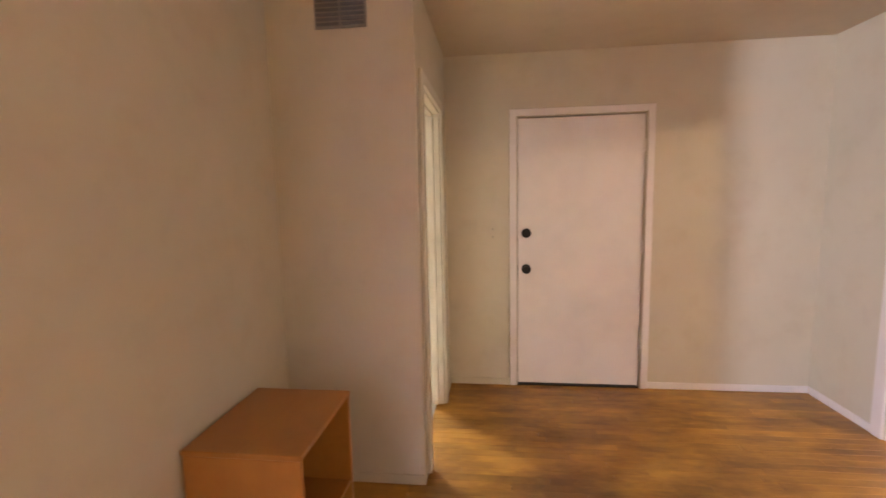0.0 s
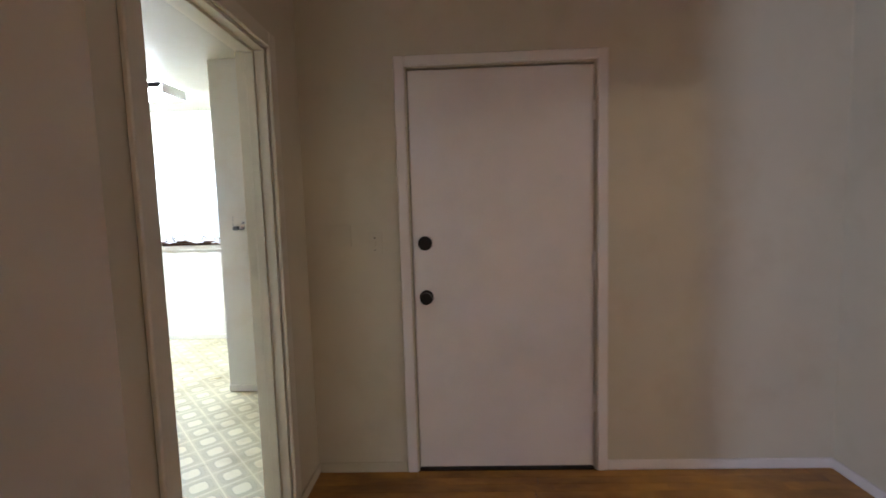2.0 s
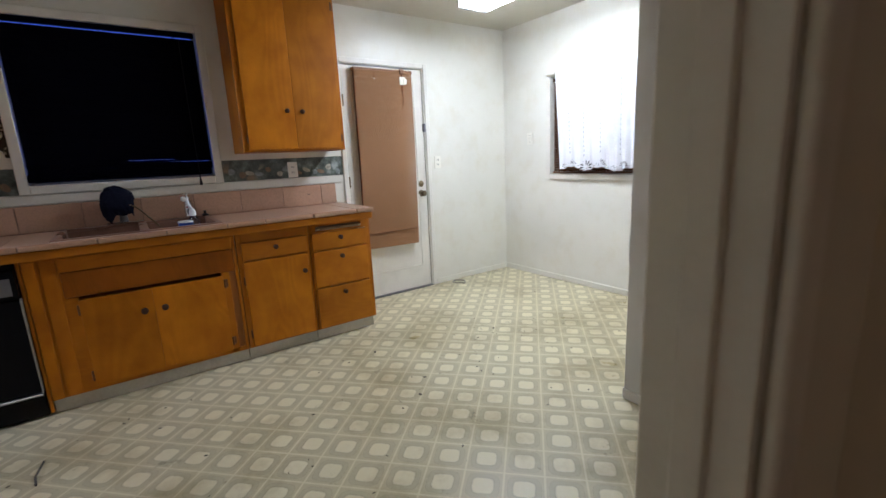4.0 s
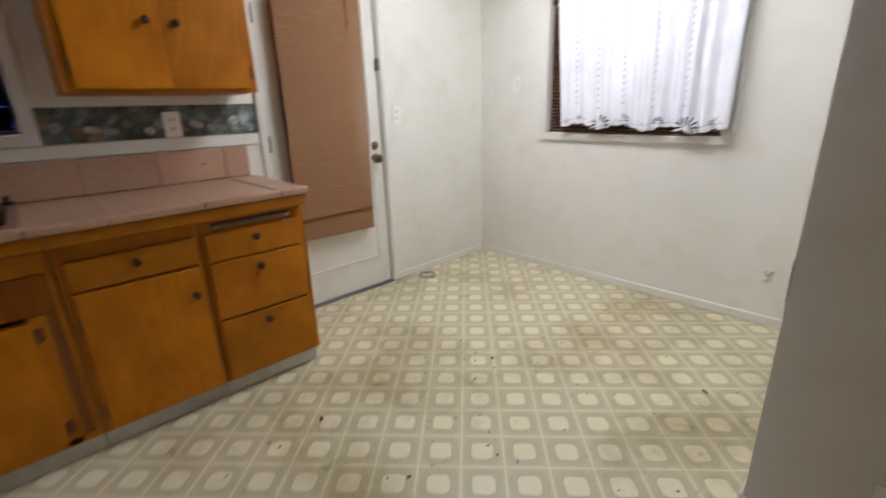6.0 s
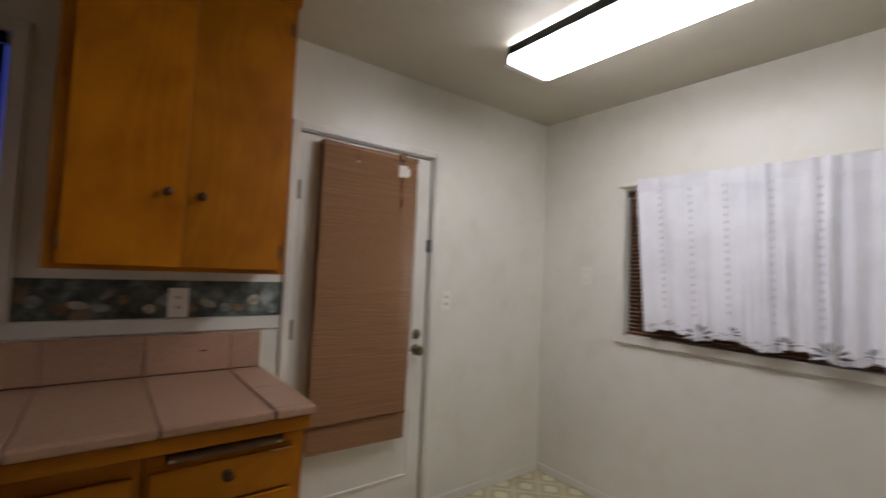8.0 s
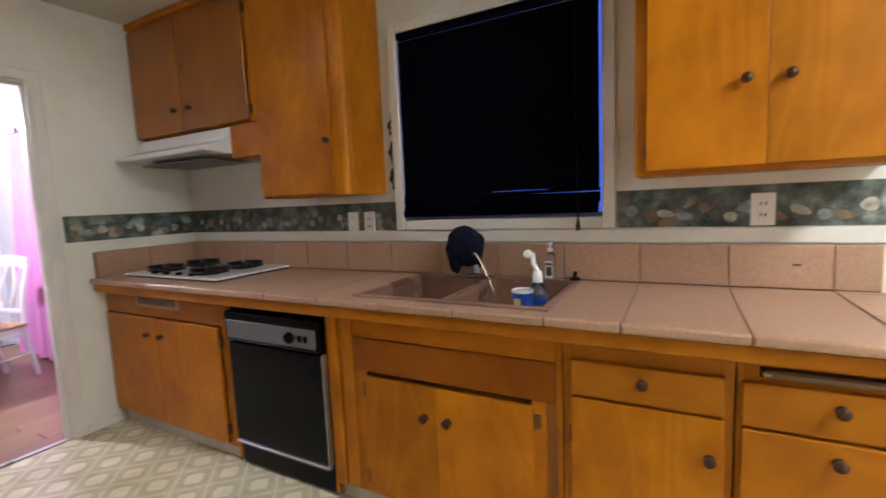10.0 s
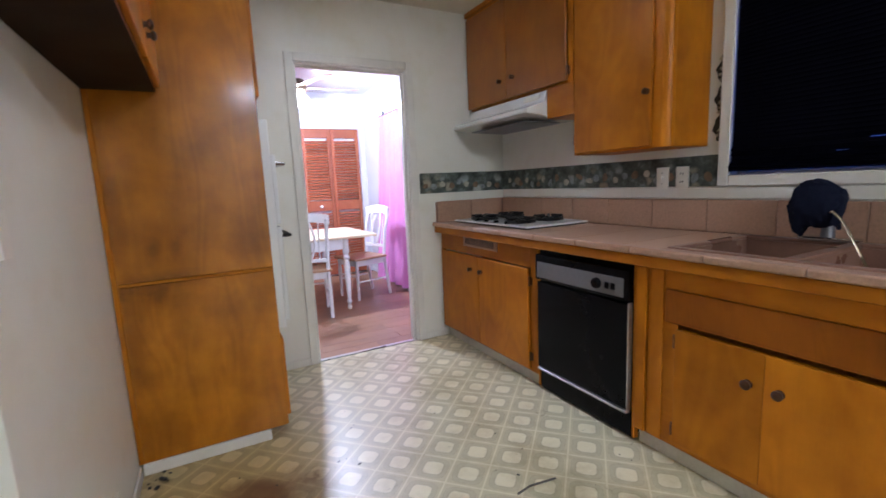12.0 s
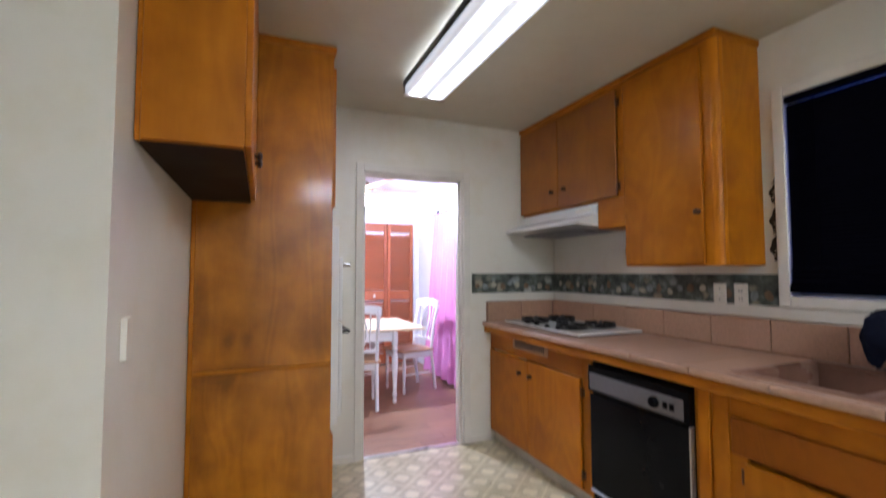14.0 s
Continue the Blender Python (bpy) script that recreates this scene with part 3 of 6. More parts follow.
def wall(name, axis, at, thick, a0, a1, z1, holes, material, label, far=None):
    """A wall with openings. axis 'x': runs along x, its faces at y = at and at + thick. holes: (a0, a1, z0, z1). far: the paint of the far face."""
    us = sorted({a0, a1, *[h[0] for h in holes], *[h[1] for h in holes]})
    zs = sorted({0.0, z1, *[h[2] for h in holes], *[h[3] for h in holes]})

    def full(i, j):
        if not (0 <= i < len(us) - 1 and 0 <= j < len(zs) - 1):
            return False
        u, z = (us[i] + us[i + 1]) / 2, (zs[j] + zs[j + 1]) / 2
        return not any(h[0] < u < h[1] and h[2] < z < h[3] for h in holes)
    bm = bmesh.new()
    cache = {}

    def vert(u, w, z):
        k = (u, w, z)
        if k not in cache:
            cache[k] = bm.verts.new((u, at + w * thick, z) if axis == "x" else (at + w * thick, u, z))
        return cache[k]
    for i in range(len(us) - 1):
        for j in range(len(zs) - 1):
            if not full(i, j):
                continue
            p, q, r, s = us[i], us[i + 1], zs[j], zs[j + 1]
            bm.faces.new([vert(p, 0, r), vert(q, 0, r), vert(q, 0, s), vert(p, 0, s)])
            bm.faces.new([vert(p, 1, r), vert(q, 1, r), vert(q, 1, s), vert(p, 1, s)]).material_index = 1
            if not full(i - 1, j):
                bm.faces.new([vert(p, 0, r), vert(p, 1, r), vert(p, 1, s), vert(p, 0, s)])
            if not full(i + 1, j):
                bm.faces.new([vert(q, 0, r), vert(q, 1, r), vert(q, 1, s), vert(q, 0, s)])
            if not full(i, j - 1):
                bm.faces.new([vert(p, 0, r), vert(q, 0, r), vert(q, 1, r), vert(p, 1, r)])
            if not full(i, j + 1):
                bm.faces.new([vert(p, 0, s), vert(q, 0, s), vert(q, 1, s), vert(p, 1, s)])
    bmesh.ops.recalc_face_normals(bm, faces=bm.faces[:])
    ob = structure(name, bm, material, label)
    ob.data.materials.append(far or material)
    return ob


def casing(name, axis, face, out, a0, a1, z0, z1, w, t, material, label, sill=False):
    """Flat trim round an opening on a wall face; out is +1 or -1. Without sill it is open below."""
    bm = bmesh.new()
    lo, hi = sorted((face + out * 0.001, face + out * t))
    pieces = [(a0 - w, a0, z0 - (w if sill else 0), z1 + w), (a1, a1 + w, z0 - (w if sill else 0), z1 + w), (a0, a1, z1, z1 + w)]
    if sill:
        pieces.append((a0, a1, z0 - w, z0))
    for p, q, r, s in pieces:
        if axis == "x":
            bx(bm, p, q, lo, hi, r, s, 0.004)
        else:
            bx(bm, lo, hi, p, q, r, s, 0.004)
    return structure(name, bm, material, label, "trim")


def skirting(name, axis, face, out, a0, a1, material, label, h=0.075):
    lo, hi = sorted((face + out * 0.001, face + out * 0.012))
    bm = box(a0, a1, lo, hi, 0.001, h, bevel=0.004) if axis == "x" else box(lo, hi, a0, a1, 0.001, h, bevel=0.004)
    return structure(name, bm, material, label, "baseboard")


# ---- structure ----
H = 2.5
WX, NY, SY = -4.42, 6.96, 1.25      # kitchen faces
LX, FY, RX = -0.963, 4.39, 1.66     # living room faces
AX, JY = -1.795, 3.255                # refrigerator alcove
BX, BY = -1.998, 5.475               # nook corner
DW, DS = -4.28, -1.85               # dining room faces

bm = box(WX - 0.1, AX, SY - 0.045, JY - 0.06, -0.05, 0.0)
bx(bm, WX - 0.1, LX - 0.085, JY - 0.06, NY + 0.1, -0.05, 0.0)
structure("floor_kitchen", bm, M_VINYL, "beige patterned sheet vinyl kitchen floor, scuffed and stained", "floor")
structure("floor_living_base", box(AX, RX + 0.12, -3.1, FY + 0.1, -0.06, -0.012), M_OAKBASE, "dark subfloor under the oak strips", "floor")
structure("ceiling_kitchen", box(WX - 0.12, LX - 0.06, SY - 0.06, NY + 0.12, H, H + 0.1), M_CEIL, "cream painted kitchen ceiling", "ceiling")
structure("ceiling_living", box(LX - 0.06, RX + 0.06, -3.1, FY + 0.12, H - 0.012, H + 0.1), M_CEIL2, "tan painted living room ceiling", "ceiling")
structure("ceiling_living_side", box(AX + 0.06, LX - 0.06, -3.1, JY - 0.06, H - 0.012, H - 0.0005), M_CEIL2, "tan painted living room ceiling", "ceiling")
structure("ceiling_dining", box(DW - 0.12, AX + 0.06, DS - 0.12, SY - 0.06, H, H + 0.1), M_DIN, "white painted dining room ceiling", "ceiling")
structure("ceiling_south", box(AX + 0.06, LX - 0.06, -3.1, SY - 0.06, H + 0.002, H + 0.1), M_CEIL2, "tan painted living room ceiling", "ceiling")
structure("ceiling_side_room", box(RX + 0.06, 4.7, 0.9, 4.8, H, H + 0.1), M_DIN, "white painted side room ceiling", "ceiling")

wall("wall_kitchen_west", "y", WX - 0.12, 0.12, SY - 0.12, NY + 0.12, H, [(3.09, 4.095, 1.205, 2.16), (5.13, 5.93, 0, 2.055)], M_KIT, "off-white painted kitchen wall with sink window and back door", far=M_KIT)
wall("wall_kitchen_north", "x", NY, 0.12, WX, BX + 0.12, H, [(-3.77, -2.62, 1.05, 1.935)], M_KIT, "off-white painted wall of the breakfast nook")
wall("wall_nook_east", "y", BX, 0.12, BY + 0.12, NY, H, [], M_KIT, "off-white painted wall of the breakfast nook")
wall("wall_nook_corner", "x", BY, 0.12, BX, LX, H, [(-1.73, -1.16, 1.045, 2.045)], M_KIT, "off-white painted wall with a small window")
wall("wall_kitchen_east", "y", LX - 0.122, 0.122, JY, BY, H, [(3.282, 4.03, 0, 2.03)], M_KIT, "wall with the doorway between living room and kitchen", far=M_LIV)
jog = wall("wall_jog", "x", JY - 0.125, 0.125, AX, LX, H, [], M_LIV, "cream painted wall return beside the kitchen doorway", far=M_KIT)
for face in jog.data.polygons:
    if face.normal.x < -0.9:
        face.material_index = 1
wall("wall_alcove", "y", AX, 0.12, SY, JY - 0.125, H, [], M_KIT, "wall between refrigerator alcove and living room", far=M_LIV)
# Unseen opening, cut so dining light ends partway along the front wall.
wall("wall_dining_east", "y", AX, 0.12, -3.1, SY, H, [(-1.4, 1.249, 0, 2.25)], M_DIN, "unseen dining wall, wide opening added to pass light to the living room", far=M_LIV)
wall("wall_kitchen_south", "x", SY - 0.12, 0.12, WX, AX, H, [(-3.56, -2.77, 0, 2.05)], M_DIN, "wall with the doorway between kitchen and dining room", far=M_KIT)
wall("wall_front", "x", FY, 0.12, LX, RX + 0.12, H, [(-0.432, 0.474, 0, 2.04)], M_LIV, "cream painted wall with the front door")
wall("wall_living_east", "y", RX, 0.12, -3.1, FY, H, [(2.93, 3.755, 0, 2.04)], M_LIV, "cream painted wall with the side room doorway", far=M_DIN)
wall("wall_living_south", "x", -3.22, 0.12, AX, RX + 0.12, H, [], M_LIV, "plain cream painted wall")
wall("wall_dining_south", "x", DS - 0.12, 0.12, DW, AX, H, [], M_DIN, "white painted dining room wall behind the closet doors")
wall("wall_dining_west", "y", DW - 0.12, 0.12, DS - 0.12, SY - 0.12, H, [], M_DIN, "white painted dining room wall behind the curtain")
wall("wall_side_north", "x", 4.7, 0.1, RX + 0.12, 4.7, H, [], M_DIN, "white painted side room wall")
wall("wall_side_south", "x", 0.9, 0.1, RX + 0.12, 4.7, H, [], M_DIN, "white painted side room wall")
wall("wall_side_east", "y", 4.7, 0.1, 0.9, 4.8, H, [], M_DIN, "white painted side room wall")
structure("backdrop_dusk", box(-9.1, -9.0, -3, 11, -0.2, 6), shining("dusk_blue", (0.05, 0.15, 1.0), 0.85), "blue evening sky outside the sink window", "backdrop")
structure("ground", box(-60, 60, -60, 60, -0.30, -0.25), M_DIRT, "bare dark ground outside", "ground")

casing("trim_kitchen_doorway", "y", LX, 1, 3.282, 4.03, 0.002, 2.03, 0.066, 0.018, M_CREAMTRIM, "cream gloss casing of the kitchen doorway")
casing("trim_front_door", "x", FY, -1, -0.44, 0.482, 0.002, 2.045, 0.05, 0.018, M_DOOR, "white casing of the front door")
casing("trim_side_doorway", "y", RX, -1, 2.93, 3.755, 0.002, 2.04, 0.082, 0.02, M_DOOR, "white casing of the side room doorway")
casing("trim_dining_doorway", "x", SY, 1, -3.56, -2.77, 0.002, 2.05, 0.055, 0.016, M_TRIM, "white gloss casing of the dining room doorway")
casing("trim_back_door", "y", WX, 1, 5.122, 5.938, 0.002, 2.06, 0.042, 0.016, M_TRIM, "white gloss casing of the back door")
casing("trim_sink_window", "y", WX, 1, 3.09, 4.095, 1.205, 2.16, 0.052, 0.022, M_TRIM, "white casing of the sink window", sill=True)
casing("trim_nook_window", "x", NY, -1, -3.77, -2.62, 1.05, 1.935, 0.05, 0.02, M_TRIM, "white casing of the nook window", sill=True)
casing("trim_corner_window", "x", BY, -1, -1.73, -1.16, 1.045, 2.045, 0.018, 0.02, M_TRIM, "white casing of the small window", sill=True)


def jamb(name, axis, a0, a1, w0, w1, z1, material, label):
    """Lining of a doorway with a stop bead."""
    bm = bmesh.new()
    t = 0.012
    mid = (w0 + w1) / 2
    for p, q, r, s in ((a0, a0 + t, 0.002, z1 - t), (a1 - t, a1, 0.002, z1 - t), (a0, a1, z1 - t, z1)):
        if axis == "y":
            bx(bm, w0, w1, p, q, r, s, 0.002)
        else:
            bx(bm, p, q, w0, w1, r, s, 0.002)
    for p, q, r, s in ((a0 + t, a0 + 2 * t, 0.002, z1 - t), (a1 - 2 * t, a1 - t, 0.002, z1 - t), (a0 + 2 * t, a1 - 2 * t, z1 - 2 * t, z1 - t)):
        if axis == "y":
            bx(bm, mid - 0.015, mid + 0.02, p, q, r, s, 0.002)
        else:
            bx(bm, p, q, mid - 0.015, mid + 0.02, r, s, 0.002)
    return structure(name, bm, material, label, "trim")


jamb("jamb_kitchen_doorway", "y", 3.282, 4.03, LX - 0.121, LX - 0.001, 2.03, M_CREAMTRIM, "cream gloss lining of the kitchen doorway")
jamb("jamb_dining_doorway", "x", -3.56, -2.77, SY - 0.119, SY - 0.001, 2.05, M_TRIM, "white lining of the dining room doorway")
jamb("jamb_side_doorway", "y", 2.93, 3.755, RX + 0.001, RX + 0.119, 2.04, M_DOOR, "white lining of the side room doorway")
for nm, ax, f, o, p, q, mt in (
        ("baseboard_front_left", "x", FY, -1, LX + 0.012, -0.492, M_LIV), ("baseboard_front_right", "x", FY, -1, 0.534, RX - 0.012, M_DOOR),
        ("baseboard_east", "y", RX, -1, 3.838, FY, M_DOOR), ("baseboard_doorway", "y", LX, 1, 4.097, FY, M_LIV),
        ("baseboard_jog", "x", JY - 0.125, -1, AX + 0.132, LX, M_LIV), ("baseboard_living_west", "y", AX + 0.12, 1, 1.3, JY - 0.125, M_LIV),
        ("baseboard_nook_west", "y", WX, 1, 5.981, NY, M_KIT), ("baseboard_nook_north", "x", NY, -1, WX + 0.012, BX, M_KIT),
        ("baseboard_nook_east", "y", BX, -1, BY, NY - 0.012, M_TRIM), ("baseboard_corner", "x", BY, -1, BX, LX - 0.134, M_TRIM),
        ("baseboard_south_left", "x", SY, 1, -2.714, -2.44, M_TRIM), ("baseboard_south_right", "x", SY, 1, -3.8, -3.616, M_TRIM),
        ("baseboard_alcove", "y", AX, -1, 2.11, JY, M_TRIM), ("baseboard_dining_west", "y", DW, 1, DS, SY - 0.12, M_DIN)):
    skirting(nm, ax, f, o, p, q, mt, "painted wooden baseboard along the wall", 0.055)
structure("threshold_kitchen", box(LX - 0.11, LX - 0.06, 3.276, 4.015, 0.001, 0.008, bevel=0.003), M_ALU, "worn aluminium threshold strip in the kitchen doorway", "trim")
structure("threshold_dining", box(-3.545, -2.785, SY - 0.05, SY - 0.01, 0.001, 0.008, bevel=0.003), M_ALU, "shiny metal threshold strip in the dining room doorway", "trim")
structure("floor_dining_base", box(DW - 0.1, AX, DS - 0.1, SY, -0.06, -0.011), M_OAKBASE, "dark subfloor under the laminate", "floor")
structure("floor_side_room", box(RX + 0.1155, 4.75, 0.9, 4.8, -0.06, -0.0005), M_OAK, "brown wooden side room floor", "floor")
for nm, p, q, r, s in (("wallpaper_border_west", 1.255, 3.036, 1.154, 1.308), ("wallpaper_border_sink", 4.149, 5.078, 1.154, 1.308)):
    structure(nm, box(WX + 0.001, WX + 0.003, p, q, r, s), M_BORDER, "wallpaper border with pale shells on dark green", "wallpaper")
bm = bmesh.new()
rows = 40
edge = []
for k in range(rows + 1):
    z = 1.372 + 0.41 * k / rows
    tear = 0.012 * math.sin(z * 47) + 0.004 * math.sin(z * 131)
    y0, y1 = 3.008 + tear + 0.02 * (z - 1.37), 3.0385
    edge.append([bm.verts.new((WX + x, y, z)) for x, y in ((0.0005, y0), (0.003, y0), (0.003, y1), (0.0005, y1))])
for p, q in zip(edge, edge[1:]):
    for k in range(4):
        bm.faces.new((p[k], p[(k + 1) % 4], q[(k + 1) % 4], q[k]))
bm.faces.new(edge[0][::-1])
bm.faces.new(edge[-1])
bmesh.ops.recalc_face_normals(bm, faces=bm.faces[:])
upright = structure("wallpaper_border_upright", bm, M_BORDERDARK, "torn upright strip of shell wallpaper beside the sink window", "wallpaper")
rnd = random.Random(3)
for z in (1.40, 1.425, 1.51, 1.53, 1.555, 1.66, 1.685, 1.71, 1.755):
    bm = bmesh.new()
    bmesh.ops.create_icosphere(bm, subdivisions=2, radius=1.0, matrix=Matrix.Translation((WX + 0.003, rnd.uniform(3.017, 3.03), z)) @ Matrix.Rotation(rnd.uniform(-0.8, 0.8), 4, "X") @ Matrix.Diagonal((0.0008, rnd.uniform(0.004, 0.008), rnd.uniform(0.005, 0.011), 1)))
    part("printed_shell", bm, M_SHELL, upright, "pale printed shell")
south_border = structure("wallpaper_border_south", box(WX, -3.635, SY + 0.001, SY + 0.003, 1.154, 1.308), M_BORDER, "wallpaper border with pale shells on dark green", "wallpaper")


def shells(border, axis, face, a0, a1, count, seed):
    """Flat printed shells and stones along a wallpaper border: fans, rounds and long whelks."""
    rnd = random.Random(seed)
    step = (a1 - a0) / count
    for k in range(count):
        a, z = a0 + step * (k + rnd.uniform(0.3, 0.7)), rnd.uniform(1.185, 1.235)
        w, h = rnd.choice(((0.026, 0.024), (0.034, 0.016), (0.020, 0.028), (0.022, 0.020)))
        bm = bmesh.new()
        bmesh.ops.create_icosphere(bm, subdivisions=2, radius=1.0)
        for v in bm.verts:
            ray = math.atan2(v.co.z, v.co.y)
            v.co *= 1 + 0.07 * math.sin(ray * 9 + k)
        turn = Matrix.Rotation(rnd.uniform(-0.6, 0.6), 4, "X") @ Matrix.Diagonal((0.0007, w, h, 1))
        if axis == "y":
            place = Matrix.Translation((face + 0.003, a, z)) @ turn
        else:
            place = Matrix.Translation((a, face + 0.003, z)) @ Matrix.Rotation(radians(90), 4, "Z") @ turn
        bmesh.ops.transform(bm, verts=bm.verts[:], matrix=place)
        part("printed_shell", bm, (M_SHELL, M_SHELLTAN, M_SHELLGREY)[(k * 5 + seed) % 3], border)


shells(bpy.data.objects["wallpaper_border_sink"], "y", WX, 4.17, 5.06, 13, 5)
shells(bpy.data.objects["wallpaper_border_west"], "y", WX, 1.30, 3.02, 24, 6)
shells(south_border, "x", SY, WX + 0.04, -3.65, 10, 7)


# ---- doors ----
def knob(at, axis, out, material, parent, name="knob", r=0.016, label=""):
    """A turned knob on a short neck."""
    prof = [(r * 0.9, 0), (r * 0.55, 0.004 * out), (r * 0.5, 0.010 * out), (r * 0.95, 0.015 * out), (r, 0.021 * out), (r * 0.7, 0.027 * out), (r * 0.1, 0.029 * out)]
    return part(name, lathe(bmesh.new(), at, prof, axis, 14), material, parent, label, smooth=True)


def butt_hinge(at, axis, parent, material, h=0.09):
    """A hinge: two leaves and a knuckle barrel."""
    x, y, z = at
    bm = bmesh.new()
    cyl(bm, (x, y, z - h / 2), 0.0055, h, "z", seg=10)
    cyl(bm, (x, y, z + h / 2), 0.0065, 0.005, "z", seg=10)
    if axis == "x":
        bx(bm, x - 0.012, x + 0.008, y - 0.002, y + 0.002, z - h / 2, z + h / 2)
    else:
        bx(bm, x - 0.002, x + 0.002, y - 0.009, y + 0.009, z - h / 2, z + h / 2)
    return part("hinge", bm, material, parent)


fd = thing("door_1", (0.02, FY + 0.03, 0.0), "closed flat white front door with black knob and deadbolt", "door", kind="structure")
part("leaf", box(-0.428, 0.471, FY + 0.008, FY + 0.05, 0.014, 2.032, bevel=0.003), M_DOOR, fd)
for z, r, d in ((1.19, 0.034, 0.022), (0.918, 0.03, 0.055)):
    bm = lathe(bmesh.new(), (-0.366, FY + 0.008, z), [(0.036, 0), (0.036, -0.006), (0.018, -0.010), (0.016, -0.6 * d), (r, -0.75 * d), (r, -d), (r * 0.5, -d - 0.004)], "y", 20)
    part("deadbolt" if z > 1 else "door_knob", bm, M_BLACKM, fd, "black metal", smooth=True)
for z in (1.81, 1.08, 0.35):
    butt_hinge((0.473, FY + 0.004, z), "x", fd, M_DOOR, 0.085)
part("sweep", box(-0.424, 0.466, FY + 0.004, FY + 0.012, 0.004, 0.02), M_SLOT, fd, "dark gap strip under the door")

sd = thing("door_2", (1.79, 3.75, 0.0), "open flat white door to the bright side room", "door", kind="structure")
leaf = part("leaf", box(1.788, 2.545, 3.708, 3.742, 0.012, 2.02, bevel=0.003), M_DOOR, sd)
leaf.rotation_euler.z = radians(7)
for z in (1.78, 1.05, 0.25):
    butt_hinge((1.788, 3.742, z), "y", sd, M_DOOR)

kd = thing("door_3", (WX - 0.02, 5.53, 0.0), "closed white panelled back door with glazed upper half behind the blind", "door", kind="structure")
part("leaf", box(WX - 0.055, WX - 0.012, 5.134, 5.926, 0.012, 2.05, bevel=0.003), M_TRIM, kd)
for y0, y1, z0, z1 in ((5.215, 5.23, 0.22, 0.92), (5.83, 5.845, 0.22, 0.92), (5.23, 5.83, 0.22, 0.235), (5.23, 5.83, 0.905, 0.92), (5.215, 5.23, 1.0, 1.95), (5.83, 5.845, 1.0, 1.95), (5.23, 5.83, 1.0, 1.015), (5.23, 5.83, 1.935, 1.95)):
    part("moulding", box(WX - 0.012, WX - 0.004, y0, y1, z0, z1, bevel=0.002), M_TRIM, kd)
part("panel", box(WX - 0.0115, WX - 0.009, 5.23, 5.83, 0.235, 0.905), M_TRIM, kd)
for z in (1.76, 1.08, 0.3):
    butt_hinge((WX + 0.008, 5.128, z), "y", kd, M_BRASS)
bm = lathe(bmesh.new(), (WX - 0.012, 5.864, 0.93), [(0.032, 0), (0.032, 0.006), (0.014, 0.012), (0.013, 0.03), (0.026, 0.04), (0.028, 0.055), (0.02, 0.066), (0.004, 0.068)], "x", 20)
part("door_knob", bm, M_BRASS, kd, "dull brass knob", smooth=True)
part("deadbolt", lathe(bmesh.new(), (WX - 0.012, 5.864, 1.02), [(0.03, 0), (0.03, 0.008), (0.024, 0.014), (0.010, 0.016), (0.008, 0.03)], "x", 20), M_BRASS, kd, "dull brass deadbolt", smooth=True)
part("slide_bolt", box(WX - 0.012, WX + 0.018, 5.912, 5.94, 1.50, 1.575, bevel=0.006), M_GREY, kd, "grey slide bolt")
part("sill", box(WX - 0.06, WX + 0.02, 5.13, 5.93, 0.002, 0.012), M_GREY, kd, "worn dark metal sill")

# reed blind hanging on the back door
rb = thing("roller_blind", (WX + 0.05, 5.49, 1.25), "brown woven reed blind hanging on the back door", "blind")


bm = box(-0.0035, 0.0035, -0.277, 0.277, -0.0031, 0.0031, bevel=0.0012)
slat_mesh = bpy.data.meshes.new("slat")
bm.to_mesh(slat_mesh)
bm.free()
slat_mesh.materials.append(M_REED)
rnd = random.Random(12)
for k in range(212):
    u = k / 211
    s = new("slat", slat_mesh)
    s.parent = rb
    s.location = (0.006 + 0.010 * math.sin(u * 3.0) + rnd.uniform(-0.0008, 0.0008), 0.014 - 0.018 * u + rnd.uniform(-0.001, 0.001), 0.755 - 1.525 * u)
    s.rotation_euler = (radians(-1.2 * u + rnd.uniform(-0.08, 0.08)), 0, 0)
part("head_rail", box(WX + 0.006, WX + 0.058, 5.222, 5.792, 1.996, 2.022, bevel=0.004), M_HINGE, rb, "dark brown head rail")
part("hem_batten", box(WX + 0.062, WX + 0.074, 5.212, 5.765, 0.612, 0.619), M_HINGE, rb)
part("edge_cord", tube(bmesh.new(), [(WX + 0.045, 5.226, 2.0), (WX + 0.042, 5.222, 1.3), (WX + 0.05, 5.212, 0.5)], 0.006), M_HINGE, rb)
part("tag", box(WX + 0.060, WX + 0.070, 5.655, 5.712, 1.90, 1.965, bevel=0.003), M_PLATE, rb, "small white plastic cord tag")
for shift, low, phase in ((0.0, 1.655, 0.0), (0.006, 1.74, 2.1)):
    strand = [(WX + 0.062 + 0.003 * math.sin(k * 1.9 + phase), 5.676 + shift + 0.004 * math.sin(k * 1.3 + phase), 2.0 + (low - 2.0) * k / 10) for k in range(11)]
    part("cord", tube(bmesh.new(), strand, 0.0042, 6), M_CORD, rb, "frayed brown cord")
part("cord_stub", tube(bmesh.new(), [(WX + 0.058, 5.408, 2.0), (WX + 0.062, 5.411, 1.97), (WX + 0.061, 5.410, 1.945)], 0.003, 6), M_CORD, rb, "short brown cord end")
part("cord_knob", box(WX + 0.057, WX + 0.066, 5.406, 5.415, 1.934, 1.944, bevel=0.003), M_PLATE, rb, "small pale cord knob")
